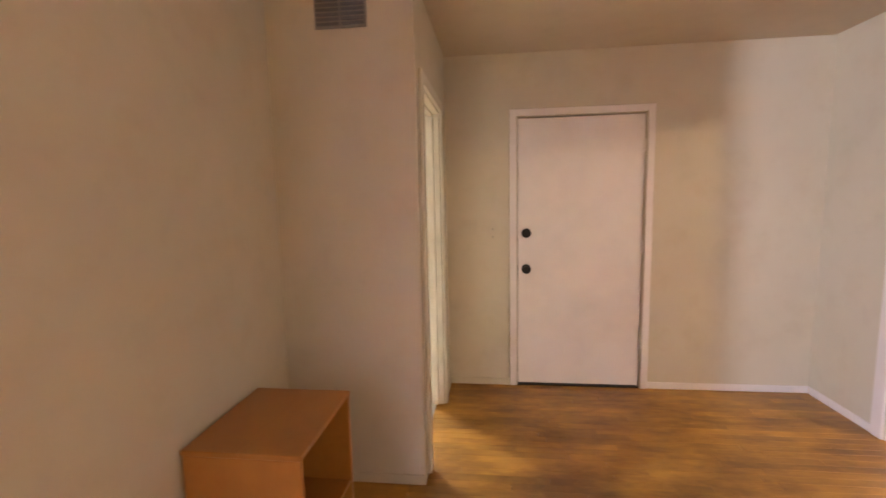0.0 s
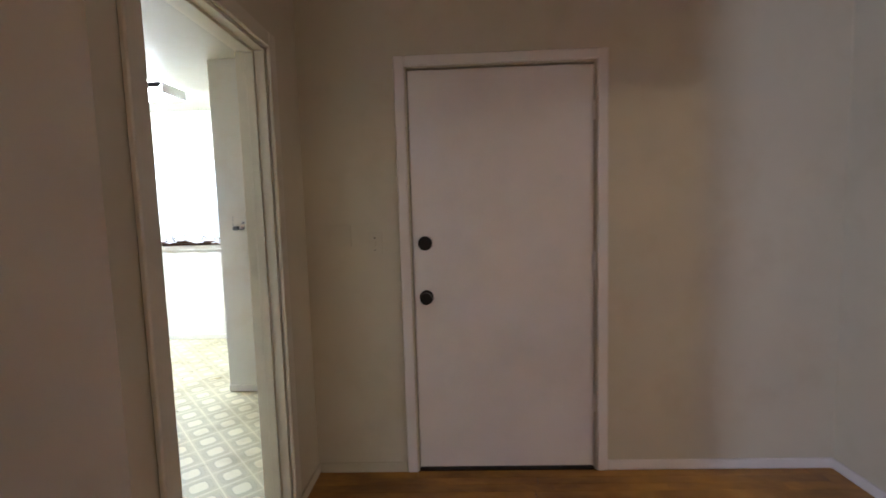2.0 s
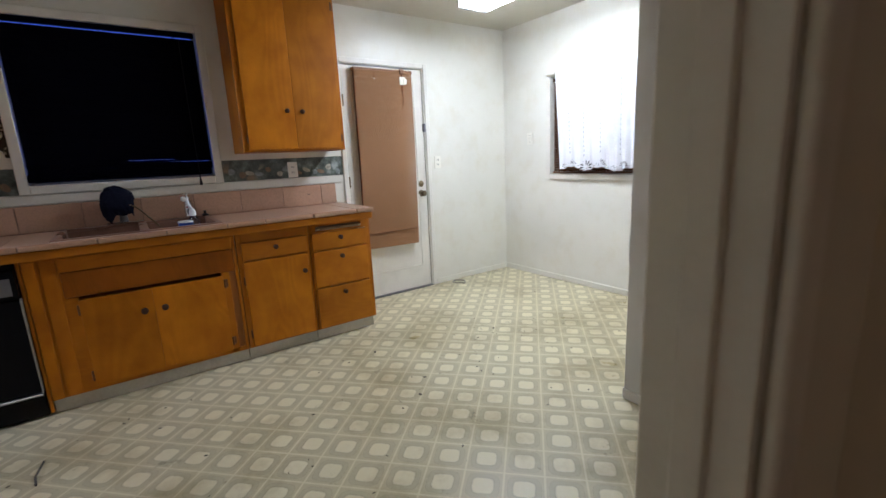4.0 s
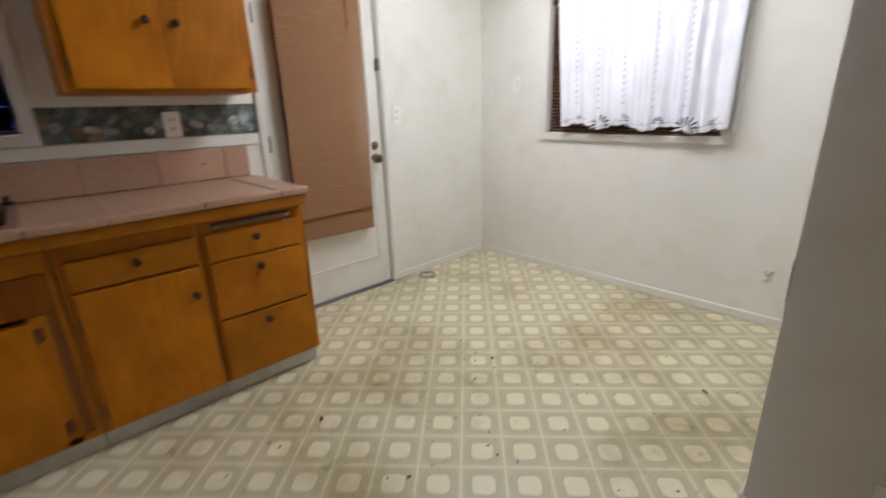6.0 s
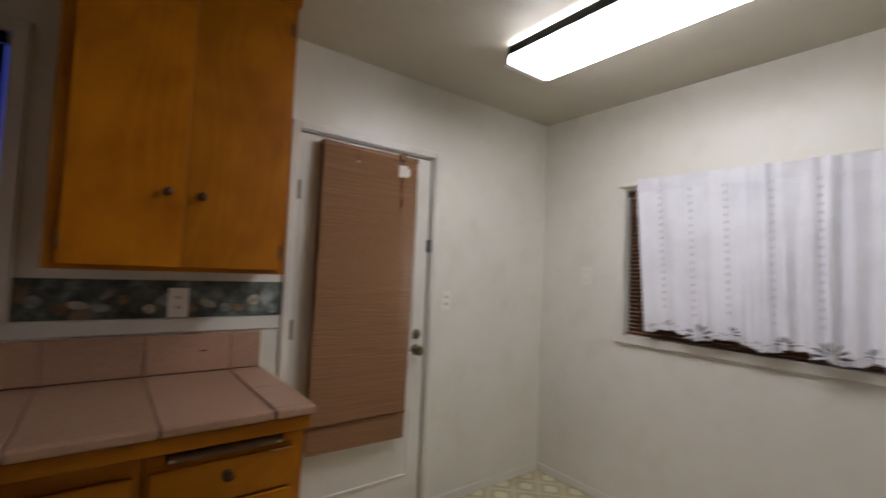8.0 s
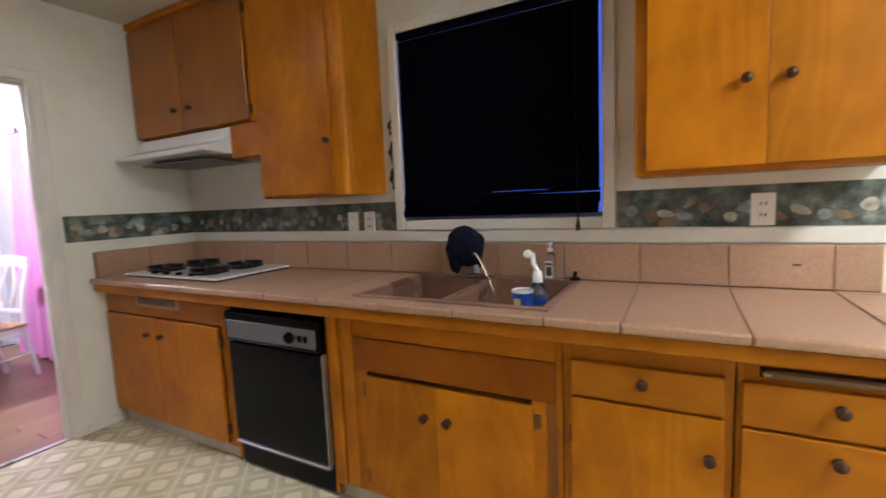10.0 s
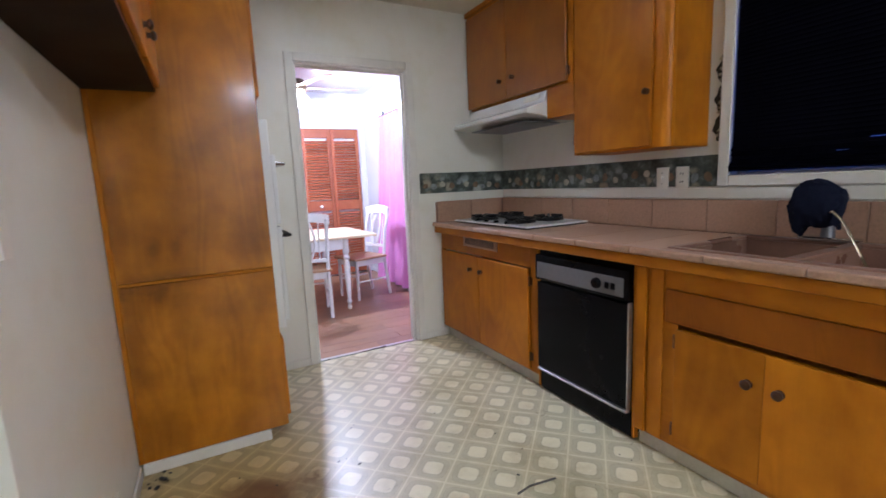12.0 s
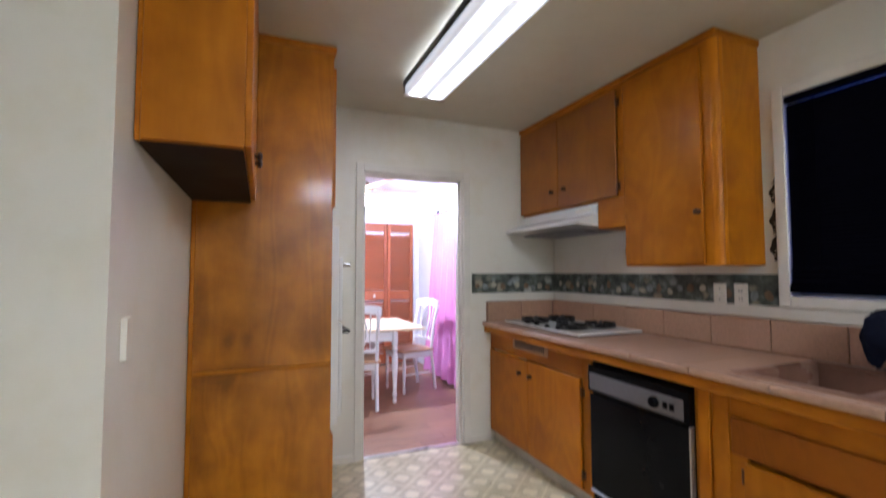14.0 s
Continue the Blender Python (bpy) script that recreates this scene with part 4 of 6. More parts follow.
part("tag_flap", box(WX + 0.066, WX + 0.076, 5.690, 5.722, 1.905, 1.948, bevel=0.003), M_PLATE, rb, "loose white flap of the tag")
part("mount_strip", box(WX + 0.006, WX + 0.05, 5.235, 5.785, 2.0225, 2.031, bevel=0.002), M_TRIM, rb, "pale wooden mounting strip")
part("bracket", box(WX + 0.02, WX + 0.07, 5.66, 5.70, 1.99, 2.03, bevel=0.003), M_HINGE, rb)


# ---- windows ----
def slatted(name, axis, at, a0, a1, z0, z1, pitch, material, label, tilt, depth=0.026, sag=0.0):
    """A venetian blind: head rail, single slats, bottom rail, cord."""
    mid = (a0 + a1) / 2
    th = thing(name, (at, mid, z0) if axis == "y" else (mid, at, z0), label, "blind")

    def bar(p, q, w0, w1, r, s):
        return box(w0, w1, p, q, r, s, bevel=0.002) if axis == "y" else box(p, q, w0, w1, r, s, bevel=0.002)
    part("head_rail", bar(a0, a1, at - 0.018, at + 0.018, z1 - 0.03, z1), material, th)
    bm = bmesh.new()
    L = (a1 - a0) - 0.006
    n = 6
    for k in range(n):
        c0, c1 = k / n - 0.5, (k + 1) / n - 0.5
        lo, hi = 0.004 * (1 - 4 * c0 * c0), 0.004 * (1 - 4 * c1 * c1)
        v = [bm.verts.new(p) for p in ((c0 * depth, -L / 2, lo), (c1 * depth, -L / 2, hi), (c1 * depth, L / 2, hi), (c0 * depth, L / 2, lo))]
        bm.faces.new(v)
    bmesh.ops.remove_doubles(bm, verts=bm.verts[:], dist=1e-5)
    bmesh.ops.solidify(bm, geom=bm.faces[:], thickness=0.0008)
    me = bpy.data.meshes.new("slat")
    bm.to_mesh(me)
    bm.free()
    me.materials.append(material)
    z = z0 + 0.03
    rnd = random.Random(4)
    while z < z1 - 0.05:
        s = new("slat", me)
        s.parent = th
        s.location = (0, 0, z - z0)
        s.rotation_euler = (rnd.uniform(-1, 1) * sag, radians(tilt + rnd.uniform(-3, 3)), 0 if axis == "y" else radians(90))
        if axis == "x":
            s.rotation_euler = (0, radians(tilt + rnd.uniform(-3, 3)), radians(90))
        z += pitch
    part("bottom_rail", bar(a0, a1, at - 0.013, at + 0.013, z0, z0 + 0.016), material, th)
    for a in (a0 + 0.12, a1 - 0.12):
        part("ladder_cord", bar(a - 0.002, a + 0.002, at + 0.012, at + 0.014, z0 + 0.01, z1 - 0.02), material, th)
    return th


def window(name, axis, face, out, a0, a1, z0, z1, label, bars, f=0.035):
    """Sash frame and glass deep in the wall; out is the side the room lies on."""
    th = thing(name, ((a0 + a1) / 2, face - out * 0.08, z0) if axis == "x" else (face - out * 0.08, (a0 + a1) / 2, z0), label, "window", kind="structure")
    w0, w1 = sorted((face - out * 0.10, face - out * 0.065))

    def bar(p, q, r, s, t0=w0, t1=w1):
        return box(p, q, t0, t1, r, s, bevel=0.003) if axis == "x" else box(t0, t1, p, q, r, s, bevel=0.003)
    for p, q, r, s in ((a0, a0 + f, z0, z1), (a1 - f, a1, z0, z1), (a0 + f, a1 - f, z0, z0 + f), (a0 + f, a1 - f, z1 - f, z1)):
        part("window_frame", bar(p, q, r, s), M_TRIM, th)
    for c in bars:
        part("mullion", bar(c - 0.018, c + 0.018, z0 + f, z1 - f), M_TRIM, th)
    m = (w0 + w1) / 2
    pane = part("pane", bar(a0 + f, a1 - f, z0 + f, z1 - f, m - 0.002, m + 0.002), M_GLASS, th)
    pane.visible_shadow = False
    return th


window("window_1", "y", WX, 1, 3.09, 4.095, 1.205, 2.16, "sink window with glass dark at dusk", [], 0.014)
window("window_2", "x", NY, -1, -3.77, -2.62, 1.05, 1.935, "nook window behind a white curtain", [-3.2])
window("window_3", "x", BY, -1, -1.73, -1.16, 1.045, 2.045, "small window with a slatted blind", [])
sb = slatted("window_blind", "y", WX + 0.006, 3.096, 4.085, 1.315, 2.155, 0.019, M_NAVY, "dark navy slatted blind, closed, sagging at its bottom", 66, 0.027, 0.002)
for z, tl, dy, k in ((1.301, -0.5, 0.0, 0.0), (1.274, 0.5, 0.0, 0.002), (1.259, 0.4, -0.006, 0.0), (1.248, 0.1, -0.008, 0.004), (1.234, 0.0, -0.008, 0.0)):
    bm = box(-0.0135, 0.0135, -0.487, 0.5, -0.003, 0.008)
    bmesh.ops.transform(bm, verts=bm.verts[:], matrix=Matrix.Translation((WX + 0.008 + k, 3.585 + dy, z)) @ Matrix.Rotation(radians(tl), 4, "X") @ Matrix.Rotation(radians(50), 4, "Y"))
    part("loose_slat", bm, M_NAVY, sb, "sagging navy slat")
for y0, y1, z in ((3.10, 3.60, 1.335), (3.86, 4.08, 1.334), (3.10, 3.50, 1.288), (3.78, 4.07, 1.286)):
    bm = box(-0.009, 0.009, -(y1 - y0) / 2, (y1 - y0) / 2, -0.001, 0.0012)
    bmesh.ops.transform(bm, verts=bm.verts[:], matrix=Matrix.Translation((WX + 0.016, (y0 + y1) / 2, z)) @ Matrix.Rotation(radians(0.4), 4, "X") @ Matrix.Rotation(radians(62), 4, "Y"))
    part("broken_slat", bm, M_NAVY, sb, "broken piece of a navy slat")
part("tassel", lathe(bmesh.new(), (WX + 0.035, 3.995, 1.155), [(0.002, 0.075), (0.004, 0.05), (0.010, 0.0), (0.008, -0.008)], "z", 10), M_BLACKM, sb, "black cord tassel", smooth=True)
part("pull_cord", tube(bmesh.new(), [(WX + 0.035, 3.995, 1.22), (WX + 0.032, 3.99, 1.6), (WX + 0.03, 3.99, 2.1)], 0.002, 6), M_BLACKM, sb)
slatted("window_blind", "x", NY + 0.03, -3.765, -2.625, 1.055, 1.93, 0.024, M_HINGE, "brown slatted blind, closed, behind the curtain", 55)
slatted("window_blind", "x", BY + 0.03, -1.725, -1.165, 1.05, 2.035, 0.024, M_VENT, "grey slatted blind in the small window", 40)

# white cafe curtain of the nook window
cu = thing("curtain", (-3.1, NY - 0.06, 1.08), "white cotton cafe curtain with cutwork hem and eyelet stripes", "curtain")


def drape(u, v, lift=0.0):
    x = -3.675 + 1.115 * u + 0.075 * v * (1 - u) - 0.005 * v
    w = u + 0.012 * math.sin(u * 23) + 0.006 * v * math.sin(u * 40)
    fold = (0.024 * math.sin(w * 71 + 2.2 * math.sin(u * 9)) + 0.012 * math.sin(w * 33 + 1)) * (0.12 + 0.88 * u ** 0.8) * (0.55 + 0.45 * v) + 0.004 * math.sin(w * 140) * (1 - v) ** 2
    bottom = 1.092 - 0.035 * u + 0.034 * abs(math.sin(u * 3.6 * math.pi)) ** 1.5 + 0.005 * math.sin(u * 90)
    top = 1.985 - 0.02 * u + 0.004 * math.sin(u * 120)
    return (x, NY - 0.062 - fold - lift - 0.01 * v, top + (bottom - top) * v)


part("fabric", sheet(bmesh.new(), 260, 30, drape, 0.0015), M_CURTAIN, cu, smooth=True)
part("rod", tube(bmesh.new(), [(-3.80, NY - 0.04, 1.962), (-2.58, NY - 0.04, 1.945), (-2.565, NY - 0.02, 1.945), (-2.565, NY, 1.945)], 0.009, 10), M_TRIM, cu, "white curtain rod")
part("side_return", sheet(bmesh.new(), 6, 20, lambda u, v: (-2.555 + 0.004 * math.sin(v * 9), NY - 0.058 + 0.05 * u, 1.965 - 0.885 * v), 0.0015), M_CURTAIN, cu)
bm = bmesh.new()
bmesh.ops.create_icosphere(bm, subdivisions=1, radius=1.0, matrix=Matrix.Diagonal((0.0042, 0.0016, 0.011, 1)))
stitch = bpy.data.meshes.new("stitch")
bm.to_mesh(stitch)
bm.free()
stitch.materials.append(M_THREAD)
for u in (0.115, 0.27, 0.425, 0.60, 0.765):
    for k in range(18):
        s = new("stitch", stitch)
        s.parent = cu
        s.location = Vector(drape(u, 0.10 + 0.044 * k, 0.002)) - origin(cu)
part("header", sheet(bmesh.new(), 200, 3, lambda u, v: drape(0.002 + 0.996 * u, 0.002 + 0.085 * v, 0.003), 0.0015), M_CURTAIN, cu, smooth=True)
for u, s in ((0.05, 0.7), (0.13, 0.9), (0.285, 1.7), (0.43, 1.1), (0.535, 0.7), (0.64, 1.0), (0.80, 1.7), (0.93, 1.0)):
    bm, bd = bmesh.new(), bmesh.new()
    c = Vector(drape(u, 0.972, 0.003))
    for k in range(7):
        a = math.pi * k / 6
        d = Vector((math.cos(a), 0, math.sin(a)))
        on = Matrix.Rotation(-a, 4, "Y")
        bmesh.ops.create_icosphere(bd, subdivisions=1, radius=1.0, matrix=Matrix.Translation(c + d * 0.026 * s) @ on @ Matrix.Diagonal((0.014 * s, 0.0015, 0.0048 * s, 1)))
        a += math.pi / 12
        d = Vector((math.cos(a), -0.03, math.sin(a)))
        on = Matrix.Rotation(-a, 4, "Y")
        bmesh.ops.create_icosphere(bm, subdivisions=1, radius=1.0, matrix=Matrix.Translation(c + d * 0.028 * s) @ on @ Matrix.Diagonal((0.018 * s, 0.003, 0.0035 * s, 1)))
    part("cutwork_flower", bm, M_CURTAIN, cu)
    part("cutwork_gap", bd, M_CUT, cu, "dark openings of the cutwork")
bd = bmesh.new()
bmesh.ops.create_icosphere(bd, subdivisions=1, radius=1.0, matrix=Matrix.Diagonal((0.0075, 0.0015, 0.003, 1)))
hole = bpy.data.meshes.new("hem_opening")
bd.to_mesh(hole)
bd.free()
hole.materials.append(M_CUT)
rnd = random.Random(8)
for k in range(46):
    s = new("hem_opening", hole)
    s.parent = cu
    s.location = Vector(drape(0.012 + 0.0212 * k, 0.955 + rnd.uniform(0, 0.03), 0.003)) - origin(cu)
    s.rotation_euler.y = rnd.uniform(-0.7, 0.7)
    s.scale.x = rnd.uniform(0.6, 1.4)


# ---- kitchen cabinets ----
FX = -3.80


def front(name, y0, y1, z0, z1, parent, x=FX, t=0.018, material=None, label="", edge=0.005):
    """A lipped door or drawer front, proud of the face frame."""
    return part(name, box(x + 0.001, x + t, y0, y1, z0, z1, bevel=edge, seg=2), material or M_CAB, parent, label)


def cab_hinge(y, z, parent, x=FX, side=1):
    bm = box(x + 0.001, x + 0.006, y - 0.006, y + 0.012 * side + 0.006, z - 0.025, z + 0.025, bevel=0.002)
    cyl(bm, (x + 0.012, y, z - 0.028), 0.005, 0.056, "z", seg=8)
    return part("hinge", bm, M_HINGE, parent, "dark copper hinge")


def base_unit(y0, y1, label, frame_rails):
    th = thing("base_cabinet", ((WX + FX) / 2, (y0 + y1) / 2, 0.0), label, "cabinet", "base cabinets under the counter")
    part("body", box(WX + 0.004, FX - 0.02, y0 + 0.001, y1 - 0.001, 0.085, 0.60, bevel=0.002), M_CAB, th)
    bm = bmesh.new()
    for p, q, r, s in frame_rails:
        bx(bm, FX - 0.0195, FX, p, q, r, s, 0.0015)
    part("face_frame", bm, M_CABH, th)
    part("plinth", box(WX + 0.01, FX - 0.035, y0 + 0.001, y1 - 0.001, 0.001, 0.084), M_KICK, th, "scuffed pale toe kick")
    return th


c1 = base_unit(1.252, 2.40, "honey plywood cabinet with two doors below the cooktop", [(1.253, 1.285, 0.085, 0.885), (2.34, 2.399, 0.085, 0.885), (1.285, 2.34, 0.72, 0.885), (1.285, 2.34, 0.085, 0.105)])
front("door", 1.275, 1.8014, 0.10, 0.715, c1)
front("door", 1.8024, 2.335, 0.10, 0.715, c1)
for y in (1.71, 1.84):
    knob((FX + 0.018, y, 0.617), "x", 1, M_KNOB, c1)
for z in (0.18, 0.64):
    cab_hinge(2.342, z, c1)
gr = part("vent_grille", box(FX + 0.001, FX + 0.008, 1.60, 2.02, 0.775, 0.855, bevel=0.003), M_SEAT, c1, "tan slotted vent grille")
for k in range(18):
    part("slot", box(FX + 0.0085, FX + 0.0095, 1.632 + k * 0.02, 1.642 + k * 0.02, 0.79, 0.84), M_SLOT, gr)

c2 = base_unit(3.062, 4.055, "honey plywood sink cabinet with false front and two doors", [(3.063, 3.26, 0.085, 0.885), (3.95, 3.998, 0.085, 0.70), (4.036, 4.054, 0.085, 0.885), (3.26, 4.036, 0.70, 0.885), (3.26, 4.036, 0.085, 0.115)])
# Darker wood stands in for the shade in this recess.
part("recess", box(FX - 0.0195, FX - 0.014, 3.998, 4.036, 0.115, 0.70), M_CABDEEP, c2, "recessed stile beside the doors, its shade put into the colour")
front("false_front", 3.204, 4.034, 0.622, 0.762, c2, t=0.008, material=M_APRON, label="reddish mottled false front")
part("rail_strip", box(FX + 0.001, FX + 0.006, 3.204, 4.034, 0.764, 0.838, bevel=0.002), M_CABH, c2)
part("stile_strip", box(FX + 0.001, FX + 0.013, 3.066, 3.118, 0.087, 0.838, bevel=0.005, seg=2), M_CAB, c2, "rounded proud strip of the stile")
part("stile_strip", box(FX + 0.001, FX + 0.007, 3.128, 3.196, 0.087, 0.838, bevel=0.003), M_CAB, c2)
front("door", 3.256, 3.584, 0.115, 0.602, c2, t=0.016, edge=0.002)
front("door", 3.5848, 3.958, 0.115, 0.602, c2, t=0.016, edge=0.002)
for y in (3.535, 3.634):
    knob((FX + 0.016, y, 0.482), "x", 1, M_KNOB, c2, r=0.018)
for y, sgn in ((3.25, -1), (3.966, 1)):
    for z in (0.17, 0.55):
        cab_hinge(y, z, c2, side=sgn)

c3 = base_unit(4.057, 4.523, "honey plywood cabinet with one drawer over a door", [(4.058, 4.09, 0.085, 0.885), (4.492, 4.522, 0.085, 0.885), (4.09, 4.492, 0.66, 0.885), (4.09, 4.495, 0.085, 0.10)])
front("drawer", 4.084, 4.500, 0.672, 0.785, c3, material=M_CABH)
front("door", 4.084, 4.500, 0.095, 0.662, c3)
knob((FX + 0.018, 4.292, 0.738), "x", 1, M_KNOB, c3)
knob((FX + 0.018, 4.465, 0.545), "x", 1, M_KNOB, c3)
for z in (0.18, 0.54):
    cab_hinge(4.082, z, c3)

c4 = base_unit(4.525, 4.974, "honey plywood cabinet with three drawers and a bread board slot", [(4.526, 4.545, 0.085, 0.885), (4.945, 4.973, 0.085, 0.885), (4.545, 4.945, 0.827, 0.885), (4.545, 4.945, 0.64, 0.797), (4.545, 4.576, 0.797, 0.827), (4.914, 4.945, 0.797, 0.827), (4.545, 4.945, 0.085, 0.098)])
part("end_panel", box(WX + 0.004, FX - 0.001, 4.9745, 4.984, 0.085, 0.885, bevel=0.002), M_CAB, c4)
for z0, z1 in ((0.662, 0.785), (0.396, 0.653), (0.094, 0.387)):
    front("drawer", 4.537, 4.947, z0, z1, c4, material=M_CABH)
    knob((FX + 0.018, 4.742, z1 - 0.045 if z1 > 0.7 else z1 - 0.050), "x", 1, M_KNOB, c4)
part("bread_board", box(FX - 0.2, FX + 0.014, 4.584, 4.908, 0.799, 0.820, bevel=0.006), M_BOARD, c4, "worn grey-brown edge of a pull-out board")
for y0, y1 in ((4.582, 4.606), (4.886, 4.910)):
    part("worn_corner", box(FX + 0.002, FX + 0.0152, y0, y1, 0.8005, 0.8165, bevel=0.006), M_TOP, c4, "pale bare wood at the board's corner")
part("worn_edge", box(FX + 0.0165, FX + 0.0186, 4.872, 4.946, 0.7825, 0.7854, bevel=0.0008), M_TOP, c4, "pale chipped drawer edge")

solid("filler_panel", box(FX - 0.03, FX, 3.046, 3.061, 0.02, 0.885, bevel=0.002), M_CAB, "narrow honey plywood filler beside the dishwasher", "panel")
solid("filler_panel", box(FX - 0.03, FX, 2.401, 2.414, 0.02, 0.885, bevel=0.002), M_CAB, "narrow honey plywood filler beside the dishwasher", "panel")

# dishwasher
dw = thing("dishwasher", (-4.1, 2.73, 0.0), "black built-in dishwasher with a steel control strip", "dishwasher")
part("body", box(WX + 0.02, FX - 0.004, 2.418, 3.042, 0.02, 0.86, bevel=0.004), M_BLACK, dw)
part("door", box(FX - 0.003, FX + 0.022, 2.425, 3.036, 0.155, 0.66, bevel=0.006, seg=2), M_BLACK, dw)
part("control_panel", box(FX - 0.003, FX + 0.034, 2.422, 3.04, 0.672, 0.815, bevel=0.008, seg=2), M_BLACK, dw)
strip = part("control_strip", box(FX + 0.034, FX + 0.037, 2.44, 3.02, 0.688, 0.775, bevel=0.001), M_GREY, dw, "brushed steel strip")
part("dial", lathe(bmesh.new(), (FX + 0.037, 2.87, 0.73), [(0.026, 0), (0.025, 0.014), (0.020, 0.020), (0.004, 0.021)], "x", 20), M_BLACK, dw, "round black dial", smooth=True)
for y in (2.93, 2.965):
    part("button", box(FX + 0.0375, FX + 0.043, y - 0.012, y + 0.012, 0.715, 0.745, bevel=0.002), M_BLACK, dw)
part("trim_strip", box(FX + 0.0, FX + 0.026, 2.424, 3.038, 0.138, 0.150, bevel=0.002), M_STEEL, dw, "steel trim strip")
part("edge_trim", box(FX + 0.0, FX + 0.028, 3.0365, 3.043, 0.155, 0.665, bevel=0.001), M_STEEL, dw)
part("kick_plate", box(FX - 0.03, FX - 0.012, 2.424, 3.04, 0.01, 0.136, bevel=0.003), M_BLACK, dw)

# countertop of large glazed tiles
CT = 0.925
ct = thing("countertop", (-4.1, 3.1, 0.885), "pink glazed tile countertop with tiled splashback", "countertop")
bm = bmesh.new()
for p, q, r, s in ((WX + 0.002, -3.757, 1.252, 3.195), (WX + 0.002, -3.757, 4.005, 4.972), (WX + 0.002, -4.372, 3.195, 4.005), (-3.815, -3.757, 3.195, 4.005)):
    bx(bm, p, q, r, s, 0.886, CT - 0.004)
bx(bm, WX + 0.002, WX + 0.018, 1.252, 4.985, CT - 0.004, 1.083)
bx(bm, WX + 0.018, -3.76, 1.252, 1.266, CT - 0.004, 1.083)
part("grout_bed", bm, M_GROUT, ct, "dark grout")
joints = [1.2525, 1.45, 1.76, 2.07, 2.38, 2.69, 3.0, 3.31, 3.62, 3.93, 4.24, 4.55, 4.86, 4.972]
G = 0.0013
for a, b in zip(joints, joints[1:]):
    cuts = [(a, b)]
    if a < 3.195 < b:
        cuts = [(a, 3.195), (3.195, b)]
    if a < 4.005 < b:
        cuts = [(a, 4.005), (4.005, b)]
    for p, q in cuts:
        if q - p < 0.01 or b > 4.9:
            continue
        if 3.19 < p and q < 4.01:
            part("tile", box(WX + 0.03, -4.376, p + G, q - G, CT - 0.012, CT, bevel=0.002), M_TILE, ct)
            part("tile", box(-3.809, -3.757, p + G, q - G, CT - 0.012, CT + 0.001, bevel=0.002), M_TILE, ct)
        else:
            part("tile", box(WX + 0.03, -3.757, p + G, q - G, CT - 0.012, CT + 0.001, bevel=0.002), M_TILE, ct)
    top = part("splash_tile", box(WX + 0.0185, WX + 0.028, a + G, (4.99 if b > 4.9 else b) - G, CT + 0.003, 1.088, bevel=0.004, seg=2), M_TILE, ct)
edges = [1.253, 1.53, 1.84, 2.15, 2.46, 2.77, 3.08, 3.39, 3.702, 4.016, 4.238, 4.549, 4.862]
for a, b in zip(edges, edges[1:]):
    part("edge_tile", box(-3.755, -3.722, a + G, b - G, 0.899, CT + 0.005, bevel=0.009, seg=3), M_TILE, ct)
for a, b in ((-4.38, -4.08), (-4.075, -3.77)):
    part("splash_tile", box(a + G, b - G, 1.267, 1.276, CT + 0.003, 1.088, bevel=0.004, seg=2), M_TILE, ct)
for a, b in ((WX + 0.03, -4.342), (-4.342, -4.032), (-4.032, -3.755)):
    bm = box(a + G, b - G, 4.862 + G, 4.995, CT - 0.003, CT + 0.003, bevel=0.002)
    bx(bm, a + G, b - G, 4.9725, 4.9945, 0.899, CT - 0.003)
    part("end_tile", bm, M_TILE, ct)
part("corner_tile", box(-3.7555, -3.722, 4.862 + G, 4.995, 0.899, CT + 0.005, bevel=0.009, seg=3), M_TILE, ct)
part("side_rail", box(WX + 0.03, -3.758, 4.9745, 4.984, 0.8855, 0.898, bevel=0.002), M_CABH, ct)
bm = box(-3.7565, -3.738, 1.26, 4.984, 0.850, 0.898, bevel=0.004)
bx(bm, FX + 0.001, -3.757, 1.26, 4.984, 0.852, 0.884)
part("front_rail", bm, M_CABH, ct, "honey wood rail under the tile edge")
structure("trim_splash", box(WX + 0.001, WX + 0.010, 1.253, 5.075, 1.092, 1.150, bevel=0.003), M_KIT, "off-white painted strip above the tiles", "trim")

# sink
sk = thing("sink", (-4.09, 3.6, 0.73), "brown double-bowl kitchen sink set in the tiled counter", "sink")


def bowl(y0, y1, z0):
    bm = bmesh.new()
    x0, x1, t = -4.35, -3.835, 0.012
    bx(bm, x0, x1, y0, y1, z0, z0 + t)
    for p, q, r, s in ((x0, x0 + t, y0, y1), (x1 - t, x1, y0, y1), (x0 + t, x1 - t, y0, y0 + t), (x0 + t, x1 - t, y1 - t, y1)):
        bx(bm, p, q, r, s, z0 + t, 0.915)
    return bm


part("bowl", bowl(3.21, 3.60, 0.795), M_SINK, sk)
part("bowl", bowl(3.612, 3.99, 0.795), M_SINK, sk)
bm = bmesh.new()
for p, q, r, s in ((-4.375, -4.338, 3.19, 4.01), (-3.85, -3.81, 3.19, 4.01), (-4.338, -3.85, 3.19, 3.222), (-4.338, -3.85, 3.978, 4.01), (-4.338, -3.85, 3.585, 3.63)):
    bx(bm, p, q, r, s, 0.914, 0.932, 0.006, 2)
part("rim", bm, M_SINK, sk)
for y in (3.40, 3.80):
    part("drain", lathe(bmesh.new(), (-4.09, y, 0.807), [(0.05, 0), (0.05, 0.004), (0.035, 0.003), (0.03, 0.001)], "z", 18), M_CHROME, sk, smooth=True)
